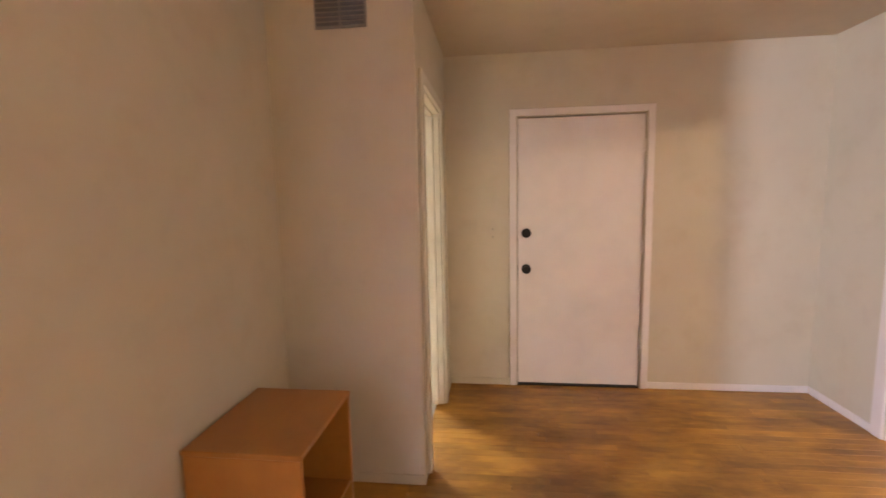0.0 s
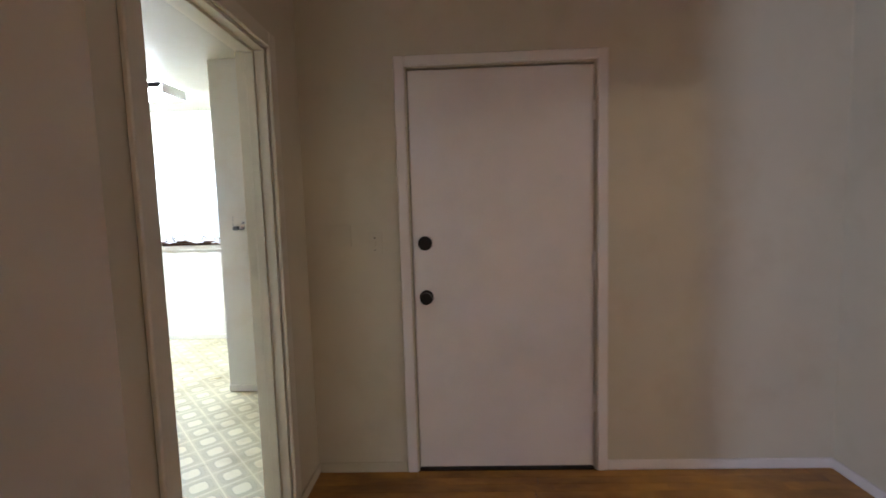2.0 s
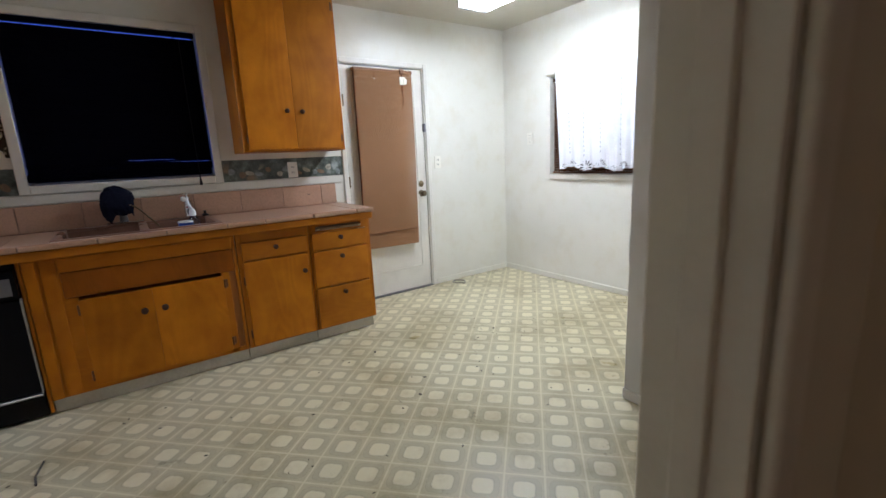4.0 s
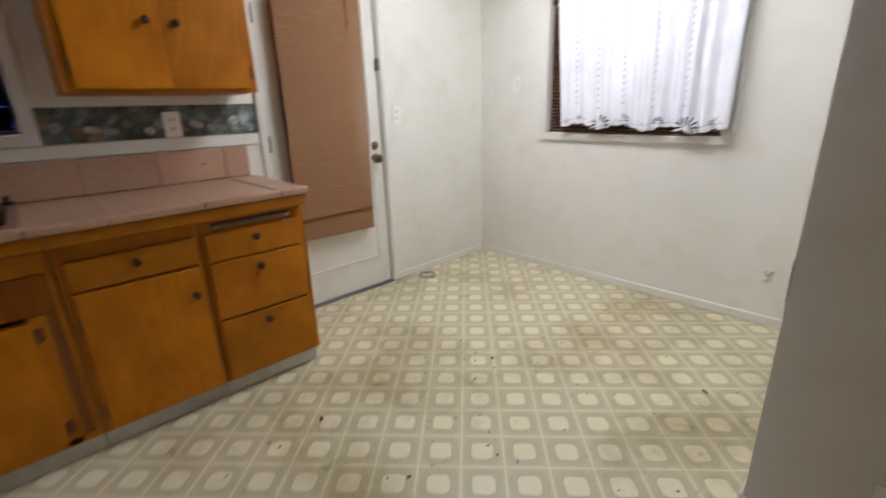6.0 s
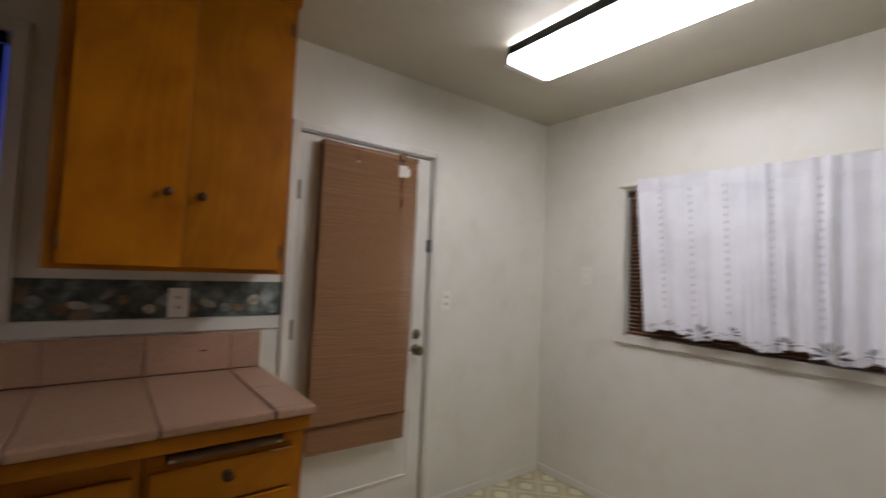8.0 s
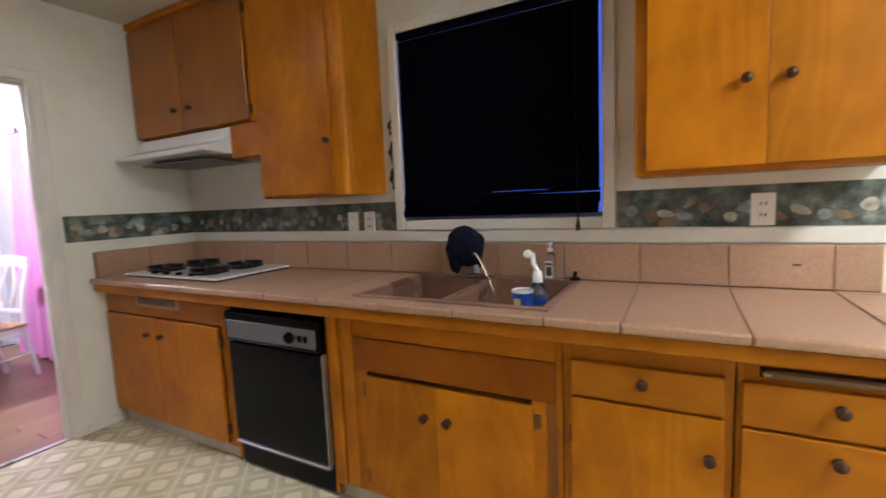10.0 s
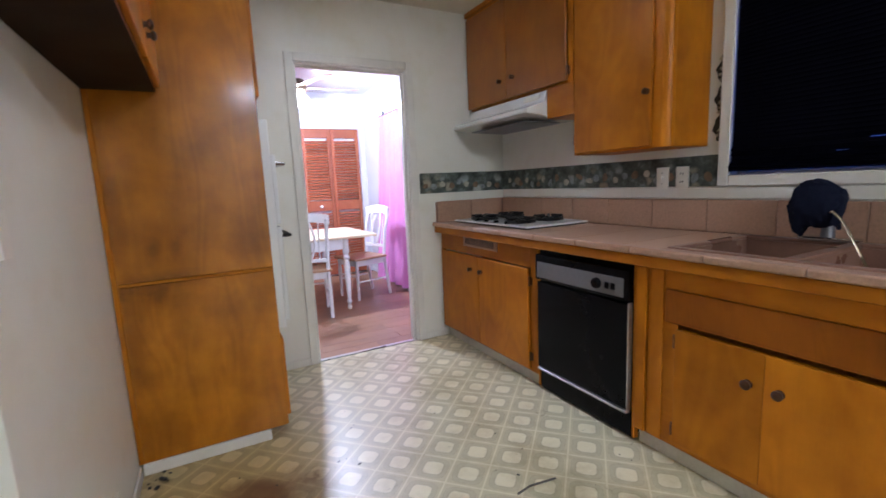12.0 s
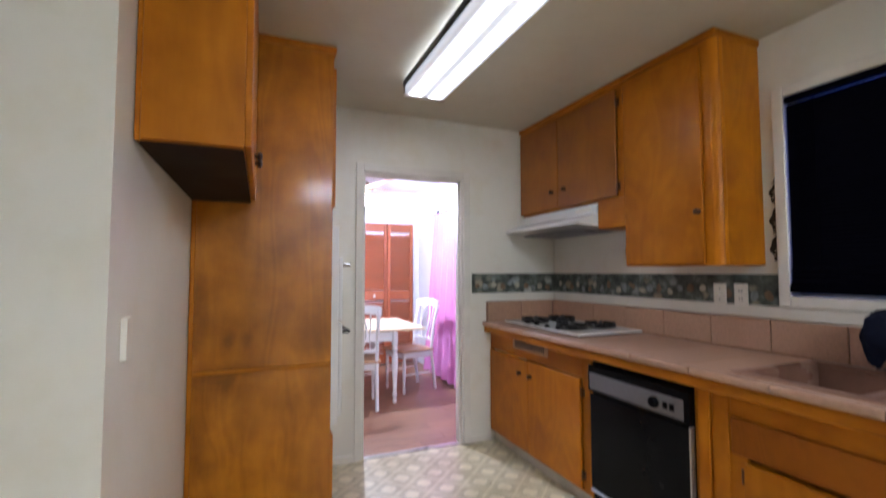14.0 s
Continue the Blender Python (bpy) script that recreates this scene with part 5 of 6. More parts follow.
fa = thing("faucet", (-4.35, 3.62, 0.93), "chrome kitchen faucet with a swivel spout over the sink", "faucet")
part("base", box(-4.372, -4.325, 3.42, 3.62, 0.933, 0.948, bevel=0.006, seg=2), M_CHROME, fa)
part("riser", lathe(bmesh.new(), (-4.348, 3.515, 0.948), [(0.024, 0), (0.022, 0.03), (0.016, 0.06), (0.014, 0.10)], "z", 16), M_GREY, fa, smooth=True)
part("spout", tube(bmesh.new(), [(-4.348, 3.515, 1.04), (-4.345, 3.515, 1.10), (-4.30, 3.525, 1.13), (-4.26, 3.54, 1.10), (-4.245, 3.56, 1.05)], 0.011, 10), M_CHROME, fa, smooth=True)
part("hose", tube(bmesh.new(), [(-4.245, 3.56, 1.06), (-4.22, 3.60, 1.03), (-4.16, 3.67, 0.945), (-4.08, 3.755, 0.825)], 0.0045, 8), M_BRASS, fa, smooth=True)


def hanging_cloth():
    """A crumpled dark cloth bag over the tap."""
    bm = bmesh.new()
    bmesh.ops.create_icosphere(bm, subdivisions=5, radius=1.0)
    for v in bm.verts:
        p = v.co.copy()
        k = 1 + 0.10 * noise.noise(p * 2.1) + 0.07 * noise.noise(p * 5.5) + 0.03 * noise.noise(p * 12.0)
        q = Vector([math.copysign(abs(c) ** 0.72, c) for c in p]) * k
        cy, cz = q.y * 0.92 + q.z * 0.30, q.z * 0.92 - q.y * 0.30
        y, z = 3.498 + 0.088 * cy, 1.083 + 0.092 * cz
        low = max(0.0, min(1.0, (1.045 - z) / 0.06))
        for at, wide, drop in ((3.432, 0.034, 0.085), (3.588, 0.026, 0.075)):
            z -= drop * low * math.exp(-((y - at) / wide) ** 4)
        pleat = 0.004 * math.sin(y * 190 + z * 60) * (0.3 + low)
        v.co = Vector((-4.28 + q.x * 0.058 * (1 - 0.35 * low) + pleat, y + 0.3 * pleat, z))
    return bm


solid("cloth", hanging_cloth(), M_CLOTHDARK, "crumpled dark navy cloth draped over the faucet", "cloth", smooth=True)


def pump_bottle(x, y, z, h, r, body, name, label):
    th = thing(name, (x, y, z), label, "bottle")
    part("bottle_body", lathe(bmesh.new(), (x, y, z), [(r * 0.92, 0), (r, 0.006), (r, h * 0.55), (r * 0.8, h * 0.66), (r * 0.4, h * 0.71), (r * 0.38, h * 0.74)], "z", 20), body, th, smooth=True)
    part("collar", lathe(bmesh.new(), (x, y, z + h * 0.74), [(r * 0.5, 0), (r * 0.5, h * 0.08), (r * 0.2, h * 0.09), (r * 0.18, h * 0.17)], "z", 16), M_WHITEEN, th, "white collar", smooth=True)
    bm = lathe(bmesh.new(), (x, y, z + h * 0.91), [(r * 0.42, 0), (r * 0.46, h * 0.05), (r * 0.4, h * 0.08), (0.002, h * 0.09)], "z", 16)
    bx(bm, x, x + r * 1.5, y - 0.006, y + 0.006, z + h * 0.94, z + h * 0.975, 0.002)
    part("pump", bm, M_WHITEEN, th, "white pump head", smooth=True)
    return th


pb = pump_bottle(-4.33, 3.885, 0.934, 0.17, 0.024, M_CLEAR, "soap_bottle", "clear soap pump bottle with a dark label by the sink")
part("label", box(-4.3065, -4.3045, 3.868, 3.902, 0.945, 1.02), M_WHITEEN, pb, "white label")
part("label_print", box(-4.3043, -4.3035, 3.873, 3.897, 0.955, 0.995), M_SLOT, pb, "dark printed square")
part("label_band", box(-4.3043, -4.3035, 3.870, 3.900, 1.0, 1.012), plain("maroon_print", (0.25, 0.04, 0.06), 0.5), pb, "maroon printed band")
sp = thing("spray_bottle", (-4.13, 3.885, 0.808), "clear spray bottle with white trigger and blue band in the sink", "bottle")
part("bottle_body", lathe(bmesh.new(), (-4.13, 3.885, 0.808), [(0.036, 0), (0.039, 0.006), (0.039, 0.10), (0.034, 0.125), (0.018, 0.145), (0.016, 0.155)], "z", 20), M_CLEAR, sp, smooth=True)
part("blue_band", lathe(bmesh.new(), (-4.13, 3.885, 0.877), [(0.0392, 0), (0.0396, 0.002), (0.0396, 0.02), (0.0392, 0.022)], "z", 20), M_BLUE, sp, "blue printed band", smooth=True)
part("collar", lathe(bmesh.new(), (-4.13, 3.885, 0.961), [(0.021, 0), (0.020, 0.03), (0.014, 0.045)], "z", 16), M_WHITEEN, sp, "white collar", smooth=True)
part("neck", tube(bmesh.new(), [(-4.13, 3.885, 1.000), (-4.135, 3.868, 1.035), (-4.14, 3.862, 1.075)], 0.011, 10), M_WHITEEN, sp, "white neck", smooth=True)
part("nozzle", lathe(bmesh.new(), (-4.145, 3.845, 1.072), [(0.012, -0.012), (0.016, 0.0), (0.016, 0.022), (0.010, 0.026)], "x", 16), M_PLATE, sp, "round cream nozzle", smooth=True)
tub = thing("tub", (-4.09, 3.835, 0.808), "small blue tub with white rim in the sink", "tub")
part("tub_body", lathe(bmesh.new(), (-4.09, 3.835, 0.808), [(0.036, 0), (0.042, 0.08), (0.043, 0.118)], "z", 24), M_BLUE, tub, smooth=True)
part("lid", lathe(bmesh.new(), (-4.09, 3.835, 0.926), [(0.045, 0), (0.045, 0.008), (0.041, 0.010), (0.036, 0.004)], "z", 24), M_WHITEEN, tub, "white rim and lid", smooth=True)
part("sticker", box(-4.049, -4.0475, 3.812, 3.838, 0.875, 0.905), M_YELLOW, tub, "small yellow printed label")
solid("stopper", lathe(bmesh.new(), (-4.355, 3.985, 0.933), [(0.022, 0), (0.022, 0.01), (0.008, 0.014), (0.008, 0.03), (0.012, 0.035), (0.003, 0.038)], "z", 14), M_BLACKM, "black rubber sink stopper on the rim", "stopper", smooth=True)

# cooktop and hood
ck = thing("cooktop", (-4.1, 1.8, 0.93), "white enamel gas cooktop with four black burners", "cooktop")
part("gasket", box(-4.362, -3.868, 1.378, 2.232, 0.9265, 0.9335), M_SLOT, ck, "dark gap under the pan")
part("pan", box(-4.37, -3.86, 1.37, 2.24, 0.934, 0.947, bevel=0.005, seg=2), M_WHITEEN, ck)
for y in (1.58, 2.0):
    for x in (-4.24, -4.0):
        bu = part("burner", lathe(bmesh.new(), (x, y, 0.945), [(0.085, 0), (0.085, 0.006), (0.055, 0.009), (0.035, 0.016), (0.03, 0.022), (0.004, 0.024)], "z", 20), M_BLACKM, ck, smooth=True)
        bm = bmesh.new()
        for k in range(4):
            a = k * math.pi / 2 + math.pi / 4
            d = Vector((math.cos(a), math.sin(a), 0))
            c = Vector((x, y, 0))
            tube(bm, [c + d * 0.095 + Vector((0, 0, 0.946)), c + d * 0.095 + Vector((0, 0, 0.978)), c + d * 0.02 + Vector((0, 0, 0.982))], 0.009, 6)
        tube(bm, [Vector((x, y, 0.960)) + 0.095 * Vector((math.cos(t * math.pi / 8), math.sin(t * math.pi / 8), 0)) for t in range(17)], 0.008, 6)
        part("grate", bm, M_BLACKM, ck)
for k in range(4):
    part("control_knob", lathe(bmesh.new(), (-3.905, 1.62 + 0.12 * k, 0.945), [(0.018, 0), (0.017, 0.016), (0.004, 0.018)], "z", 14), M_BLACK, ck, smooth=True)

hd = thing("range_hood", (-4.2, 1.7, 1.6), "white range hood under the short wall cabinet", "hood")


def hood_shell():
    """A hood with a sloping front: profile in x and z, run along y."""
    bm = bmesh.new()
    prof = [(WX + 0.003, 1.768), (-4.105, 1.768), (-4.085, 1.70), (-3.945, 1.655), (-3.94, 1.632), (-3.955, 1.628), (WX + 0.003, 1.60)]
    a = [bm.verts.new((x, 1.262, z)) for x, z in prof]
    b = [bm.verts.new((x, 2.15, z)) for x, z in prof]
    bm.faces.new(a)
    bm.faces.new(b[::-1])
    for k in range(len(prof)):
        bm.faces.new((a[k], b[k], b[(k + 1) % len(prof)], a[(k + 1) % len(prof)]))
    bmesh.ops.recalc_face_normals(bm, faces=bm.faces[:])
    bmesh.ops.bevel(bm, geom=bm.edges[:], offset=0.004, segments=2, affect="EDGES")
    return bm


part("shell", hood_shell(), M_WHITEEN, hd)
part("groove", box(-4.0905, -4.0835, 1.28, 2.135, 1.697, 1.704), M_GREY, hd, "grey shadow groove along the front")
part("filter", box(-4.34, -4.02, 1.40, 2.02, 1.592, 1.60, bevel=0.003), M_GREY, hd, "grey mesh filter")
part("switch_strip", box(-4.10, -4.086, 1.95, 2.10, 1.72, 1.75, bevel=0.002), M_PLATE, hd)


# wall cabinets
UF = -4.10


def upper(y0, y1, z0, label, x=UF, top=H):
    th = thing("wall_cabinet", ((WX + x) / 2, (y0 + y1) / 2, z0), label, "cabinet", "wall cabinets")
    part("body", box(WX + 0.003, x - 0.02, y0 + 0.002, y1 - 0.002, z0, top - 0.002, bevel=0.003), M_CAB, th)
    return th


u1 = upper(4.243, 4.98, 1.352, "honey plywood wall cabinet with two tall doors beside the back door")
bm = bmesh.new()
for p, q, r, s in ((4.244, 4.285, 1.352, 2.498), (4.945, 4.979, 1.352, 2.498), (4.285, 4.945, 2.43, 2.498), (4.285, 4.945, 1.352, 1.375)):
    bx(bm, UF - 0.0195, UF, p, q, r, s, 0.0015)
part("face_frame", bm, M_CABH, u1)
front("door", 4.282, 4.6134, 1.368, 2.435, u1, x=UF, edge=0.002)
front("door", 4.6142, 4.947, 1.368, 2.435, u1, x=UF, edge=0.002)
knob((UF + 0.018, 4.558, 1.628), "x", 1, M_KNOB, u1)
knob((UF + 0.018, 4.666, 1.624), "x", 1, M_KNOB, u1)
for y, sg in ((4.278, -1), (4.951, 1)):
    for z in (1.44, 2.36):
        cab_hinge(y, z, u1, x=UF, side=sg)
part("crown", box(WX + 0.003, UF + 0.022, 4.237, 4.99, 2.462, 2.499, bevel=0.006), M_CABH, u1)

u2 = upper(2.385, 2.978, 1.352, "honey plywood wall cabinet with one door and a rounded corner post")
front("door", 2.40, 2.898, 1.362, 2.435, u2, x=UF)
knob((UF + 0.018, 2.876, 1.617), "x", 1, M_KNOB, u2)
bm = box(UF - 0.0195, UF, 2.387, 2.42, 1.352, 2.498)
bx(bm, UF - 0.0195, UF, 2.42, 2.892, 2.43, 2.498)
bx(bm, UF - 0.0195, UF - 0.0005, 2.892, 2.935, 1.352, 2.498)
part("face_frame", bm, M_CABH, u2)
bm = bmesh.new()
cyl(bm, (UF - 0.04, 2.938, 1.352), 0.040, 1.146, "z", seg=28)
part("corner_post", bm, M_CAB, u2, "rounded corner post", smooth=True)
for z in (1.44, 2.36):
    cab_hinge(2.398, z, u2, x=UF, side=-1)
part("crown", box(WX + 0.003, UF + 0.022, 2.386, 2.988, 2.462, 2.499, bevel=0.006), M_CABH, u2)

u3 = upper(1.255, 2.383, 1.772, "short honey plywood wall cabinet with two doors above the hood")
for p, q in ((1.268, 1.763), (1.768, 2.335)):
    front("door", p, q, 1.785, 2.44, u3, x=UF, material=M_CABDEEP, label="darker brown door")
bm = box(UF - 0.0195, UF, 2.34, 2.382, 1.772, 2.498)
bx(bm, UF - 0.0195, UF, 1.256, 2.34, 2.44, 2.498)
part("face_frame", bm, M_CABH, u3)
for y in (1.70, 1.845):
    knob((UF + 0.018, y, 1.91), "x", 1, M_KNOB, u3)
for z in (1.84, 2.36):
    cab_hinge(2.339, z, u3, x=UF)
part("hood_filler", box(WX + 0.003, UF, 2.155, 2.384, 1.592, 1.771, bevel=0.003), M_CABH, u3, "block of honey plywood beside the hood")
part("crown", box(WX + 0.003, UF + 0.022, 1.255, 2.384, 2.462, 2.499, bevel=0.006), M_CABH, u3)

# oven tower and refrigerator alcove
PX, PY = -2.43, 2.095
tw = thing("oven_cabinet", (-2.12, 1.67, 0.0), "tall honey plywood oven cabinet from floor to ceiling", "cabinet")
part("carcass", box(PX + 0.022, AX - 0.004, SY + 0.004, PY - 0.008, 0.07, 2.46, bevel=0.003), M_CAB, tw)
part("side_panel", box(PX, AX - 0.003, PY - 0.0075, PY, 0.868, 2.46, bevel=0.002), M_TOWER, tw)
part("side_panel", box(PX, AX - 0.003, PY - 0.0075, PY, 0.055, 0.852, bevel=0.002), M_TOWER, tw)
part("seam_strip", box(PX, AX - 0.003, PY - 0.007, PY + 0.004, 0.853, 0.867, bevel=0.002), M_CABH, tw)
part("corner_strip", box(AX - 0.022, AX - 0.002, PY + 0.001, PY + 0.014, 0.06, 2.45, bevel=0.003), M_CABH, tw)
part("base_board", box(PX + 0.085, AX - 0.014, PY - 0.006, PY + 0.008, 0.001, 0.054, bevel=0.003), M_TRIM, tw, "white painted base board")
part("face", box(PX, PX + 0.0215, SY + 0.004, PY - 0.008, 0.07, 2.46, bevel=0.002), M_CAB, tw)
part("crown", box(PX - 0.012, AX - 0.003, SY + 0.004, PY + 0.012, 2.461, 2.496, bevel=0.005), M_CABH, tw)
front("lower_door", SY + 0.03, PY - 0.03, 0.09, 0.50, tw, x=PX - 0.02)
front("upper_door", SY + 0.03, PY - 0.03, 1.66, 2.40, tw, x=PX - 0.02)
ov = thing("wall_oven", (PX - 0.02, 1.68, 0.56), "white built-in wall oven with dark handles", "oven")
part("front_frame", box(PX - 0.042, PX - 0.001, 1.30, 2.06, 0.545, 1.56, bevel=0.005, seg=2), M_WHITEEN, ov)
part("oven_door", box(PX - 0.066, PX - 0.043, 1.32, 2.04, 0.575, 1.05, bevel=0.006, seg=2), M_WHITEEN, ov)
part("oven_door", box(PX - 0.066, PX - 0.043, 1.32, 2.04, 1.065, 1.40, bevel=0.006, seg=2), M_WHITEEN, ov)
for z in (1.0, 1.36):
    part("handle", tube(bmesh.new(), [(PX - 0.064, 1.40, z), (PX - 0.115, 1.41, z), (PX - 0.115, 1.95, z), (PX - 0.064, 1.96, z)], 0.009, 8), M_BLACKM if z < 1.2 else M_CHROME, ov)

fr = thing("wall_cabinet", (-1.96, 2.6, 1.655), "honey plywood wall cabinet above the refrigerator space", "cabinet", "wall cabinets")
part("body", box(-2.045, AX - 0.003, PY + 0.016, 3.095, 1.655, 2.498, bevel=0.003), M_CAB, fr)
part("end_panel", box(-2.047, AX - 0.012, 3.096, 3.104, 1.657, 2.498, bevel=0.002), M_CAB, fr)
part("edge_strip", box(AX - 0.014, AX - 0.002, 3.096, 3.111, 1.65, 2.498, bevel=0.002), M_CABH, fr)
# Shade below the cabinet is in this panel's colour.
part("bottom", box(-2.045, AX - 0.004, PY + 0.016, 3.095, 1.650, 1.6545), M_CABSHADE, fr, "dark underside, its shade put into the colour")
for a, b in ((PY + 0.03, 2.58), (2.59, 3.091)):
    part("door", box(-2.065, -2.046, a, b, 1.665, 2.46, bevel=0.004, seg=2), M_CAB, fr)
for y in (2.53, 2.64):
    knob((-2.065, y, 1.75), "x", -1, M_KNOB, fr)


# ---- lights, outlets, small fixtures ----
def tube_light(name, x0, x1, y0, y1, long_axis, label, lit):
    th = thing(name, ((x0 + x1) / 2, (y0 + y1) / 2, H), label, "ceiling light")
    part("housing", box(x0 + 0.05, x1 - 0.05, y0 + 0.05, y1 - 0.05, H - 0.033, H - 0.001, bevel=0.006), M_WHITEEN, th)
    if long_axis == "x":
        lens = box(x0 + 0.03, x1 - 0.03, y0, y1, H - 0.105, H - 0.034, bevel=0.02, seg=3)
        sides = [(x0 + 0.03, x1 - 0.03, y0 - 0.012, y0 - 0.002), (x0 + 0.03, x1 - 0.03, y1 + 0.002, y1 + 0.012)]
        ends = [(x0, x0 + 0.028, y0 - 0.005, y1 + 0.005), (x1 - 0.028, x1, y0 - 0.005, y1 + 0.005)]
    else:
        lens = box(x0, x1, y0 + 0.03, y1 - 0.03, H - 0.105, H - 0.034, bevel=0.02, seg=3)
        sides = [(x0 - 0.012, x0 - 0.002, y0 + 0.03, y1 - 0.03), (x1 + 0.002, x1 + 0.012, y0 + 0.03, y1 - 0.03)]
        ends = [(x0 - 0.005, x1 + 0.005, y0, y0 + 0.028), (x0 - 0.005, x1 + 0.005, y1 - 0.028, y1)]
    part("diffuser", lens, lit, th, "glowing white acrylic lens", smooth=True)
    for s in sides:
        part("side_rail", box(*s, H - 0.064, H - 0.022, bevel=0.003), M_BLACKM, th, "dark side rail")
    for e in ends:
        part("end_cap", box(*e, H - 0.11, H - 0.02, bevel=0.008, seg=2), M_CHROME, th, "chrome end cap")
    return th


tube_light("ceiling_light", -3.79, -2.59, 5.88, 6.17, "x", "four-foot fluorescent ceiling light, lit, above the nook", M_LENS)
tube_light("ceiling_light", -3.14, -2.88, 1.86, 3.08, "y", "four-foot fluorescent ceiling light, lit, above the kitchen", M_LENS2)


def plate(name, axis, face, out, a, z, label, kind="outlet", material=None, h=0.115, w=0.072, depth=0.008):
    """A wall plate with a duplex outlet or a switch."""
    th = thing(name, (a, face, z) if axis == "x" else (face, a, z), label, name.replace("_", " "))

    def bar(p, q, r, s, d0, d1, bev=0.0015):
        lo, hi = sorted((face + out * d0, face + out * d1))
        return box(a + p, a + q, lo, hi, z + r, z + s, bevel=bev) if axis == "x" else box(lo, hi, a + p, a + q, z + r, z + s, bevel=bev)
    part("plate", bar(-w / 2, w / 2, -h / 2, h / 2, 0.0005, 0.005 if material is M_LIV else depth, 0.001), material or M_PLATE, th)
    if kind == "outlet":
        for dz in (-0.021, 0.021):
            soc = part("socket", bar(-0.017, 0.017, dz - 0.014, dz + 0.014, 0.008, 0.010), material or M_PLATE, th)
            for da in (-0.007, 0.007):
                part("slot", bar(da - 0.002, da + 0.002, dz - 0.006, dz + 0.007, 0.010, 0.0106, 0), M_SLOT, soc)
    elif kind == "switch":
        part("toggle", bar(-0.005, 0.005, -0.012, 0.012, 0.006, 0.018), material or M_PLATE, th)
        for dz in (-0.03, 0.03):
            part("screw", bar(-0.003, 0.003, dz - 0.003, dz + 0.003, 0.008, 0.0088, 0), M_SLOT, th)
    return th


plate("outlet", "y", WX, 1, 6.062, 1.215, "ivory double outlet beside the back door")
plate("light_switch", "x", NY, -1, -4.045, 1.40, "ivory light switch on the nook wall", "switch")
plate("outlet", "y", WX + 0.003, 1, 4.655, 1.217, "ivory outlet on the wallpaper border", w=0.075, h=0.12)
plate("light_switch", "y", WX + 0.003, 1, 2.735, 1.20, "ivory switch on the wallpaper border", "switch", w=0.07, h=0.118)
plate("outlet", "y", WX + 0.003, 1, 2.85, 1.20, "ivory outlet on the wallpaper border", w=0.07, h=0.118)
plate("light_switch", "x", FY, -1, -0.616, 1.195, "painted-over light switch beside the front door", "switch", M_LIV)
plate("blank_plate", "x", FY, -1, -0.79, 1.24, "painted-over blank plate on the wall", "none", M_LIV, h=0.11, w=0.11)
plate("blank_plate", "y", AX, -1, 3.13, 1.165, "white blank plate standing proud in the refrigerator alcove", "none", M_PLATE, h=0.10, w=0.05, depth=0.014)
plate("outlet", "y", AX, -1, 2.60, 0.17, "white outlet low on the alcove wall", "outlet", M_PLATE, depth=0.012)
plate("outlet", "x", BY, -1, -1.70, 0.235, "white outlet below the small window")
plate("cable_jack", "x", NY, -1, -2.28, 0.31, "loose white cable jack on the nook wall", "none", M_TRIM, h=0.05, w=0.05)
cj = bpy.data.objects["cable_jack"]
part("stub", tube(bmesh.new(), [(-2.29, NY - 0.006, 0.315), (-2.275, NY - 0.035, 0.30), (-2.25, NY - 0.04, 0.335)], 0.005, 8), M_VENT, cj, "bent grey cable end")
part("torn_patch", box(-2.32, -2.275, NY - 0.010, NY - 0.001, 0.262, 0.284, bevel=0.001), M_PLATE, cj, "torn pale flap of wall paper")
pj = thing("phone_jack", (-1.84, BY, 1.27), "wall-mounted metal bracket with a knob on bare plaster", "bracket")
part("back_plate", box(-1.882, -1.80, BY - 0.004, BY - 0.001, 1.235, 1.295, bevel=0.001), M_KIT, pj)
part("arm", box(-1.868, -1.836, BY - 0.05, BY - 0.004, 1.252, 1.28, bevel=0.004), M_GREY, pj)
part("pin", lathe(bmesh.new(), (-1.812, BY - 0.004, 1.266), [(0.013, 0), (0.015, -0.015), (0.011, -0.04), (0.007, -0.044)], "y", 14), M_STEEL, pj, smooth=True)
part("hook", tube(bmesh.new(), [(-1.80, BY - 0.004, 1.30), (-1.80, BY - 0.03, 1.315), (-1.80, BY - 0.035, 1.295)], 0.005, 6), M_STEEL, pj)
solid("strike_plate", box(LX - 0.075, LX - 0.045, 4.014, 4.0175, 0.90, 0.965, bevel=0.001), M_BRASS, "small brass strike plate on the doorway lining", "strike plate")
solid("wall_crack", box(-1.8895, -1.887, BY - 0.0018, BY - 0.0008, 1.245, 1.352), M_GREY, "thin upright crack in the paint beside the bracket", "crack")
solid("corner_plate", box(BX - 0.004, BX - 0.001, BY + 0.002, BY + 0.022, 0.72, 0.84, bevel=0.001), M_STEEL, "narrow metal plate at the nook corner", "plate")
solid("splash_chip", box(WX + 0.028, WX + 0.0288, 4.745, 4.768, 1.012, 1.018), M_SLOT, "small dark chip in a splash tile", "chip")
solid("cable_ring", tube(bmesh.new(), [(-4.29 + 0.062 * math.cos(k * math.pi / 12), 6.17 + 0.062 * math.sin(k * math.pi / 12), 0.006 + 0.0005 * k) for k in range(25)], 0.006, 8), M_VENT, "coil of grey cable lying on the floor", "cable")
solid("stick", tube(bmesh.new(), [(-3.13, 3.06, 0.008), (-3.2, 3.05, 0.009), (-3.32, 3.065, 0.006)], 0.0045, 6), M_SCRAP, "grey scrap of wood lying on the vinyl", "stick")
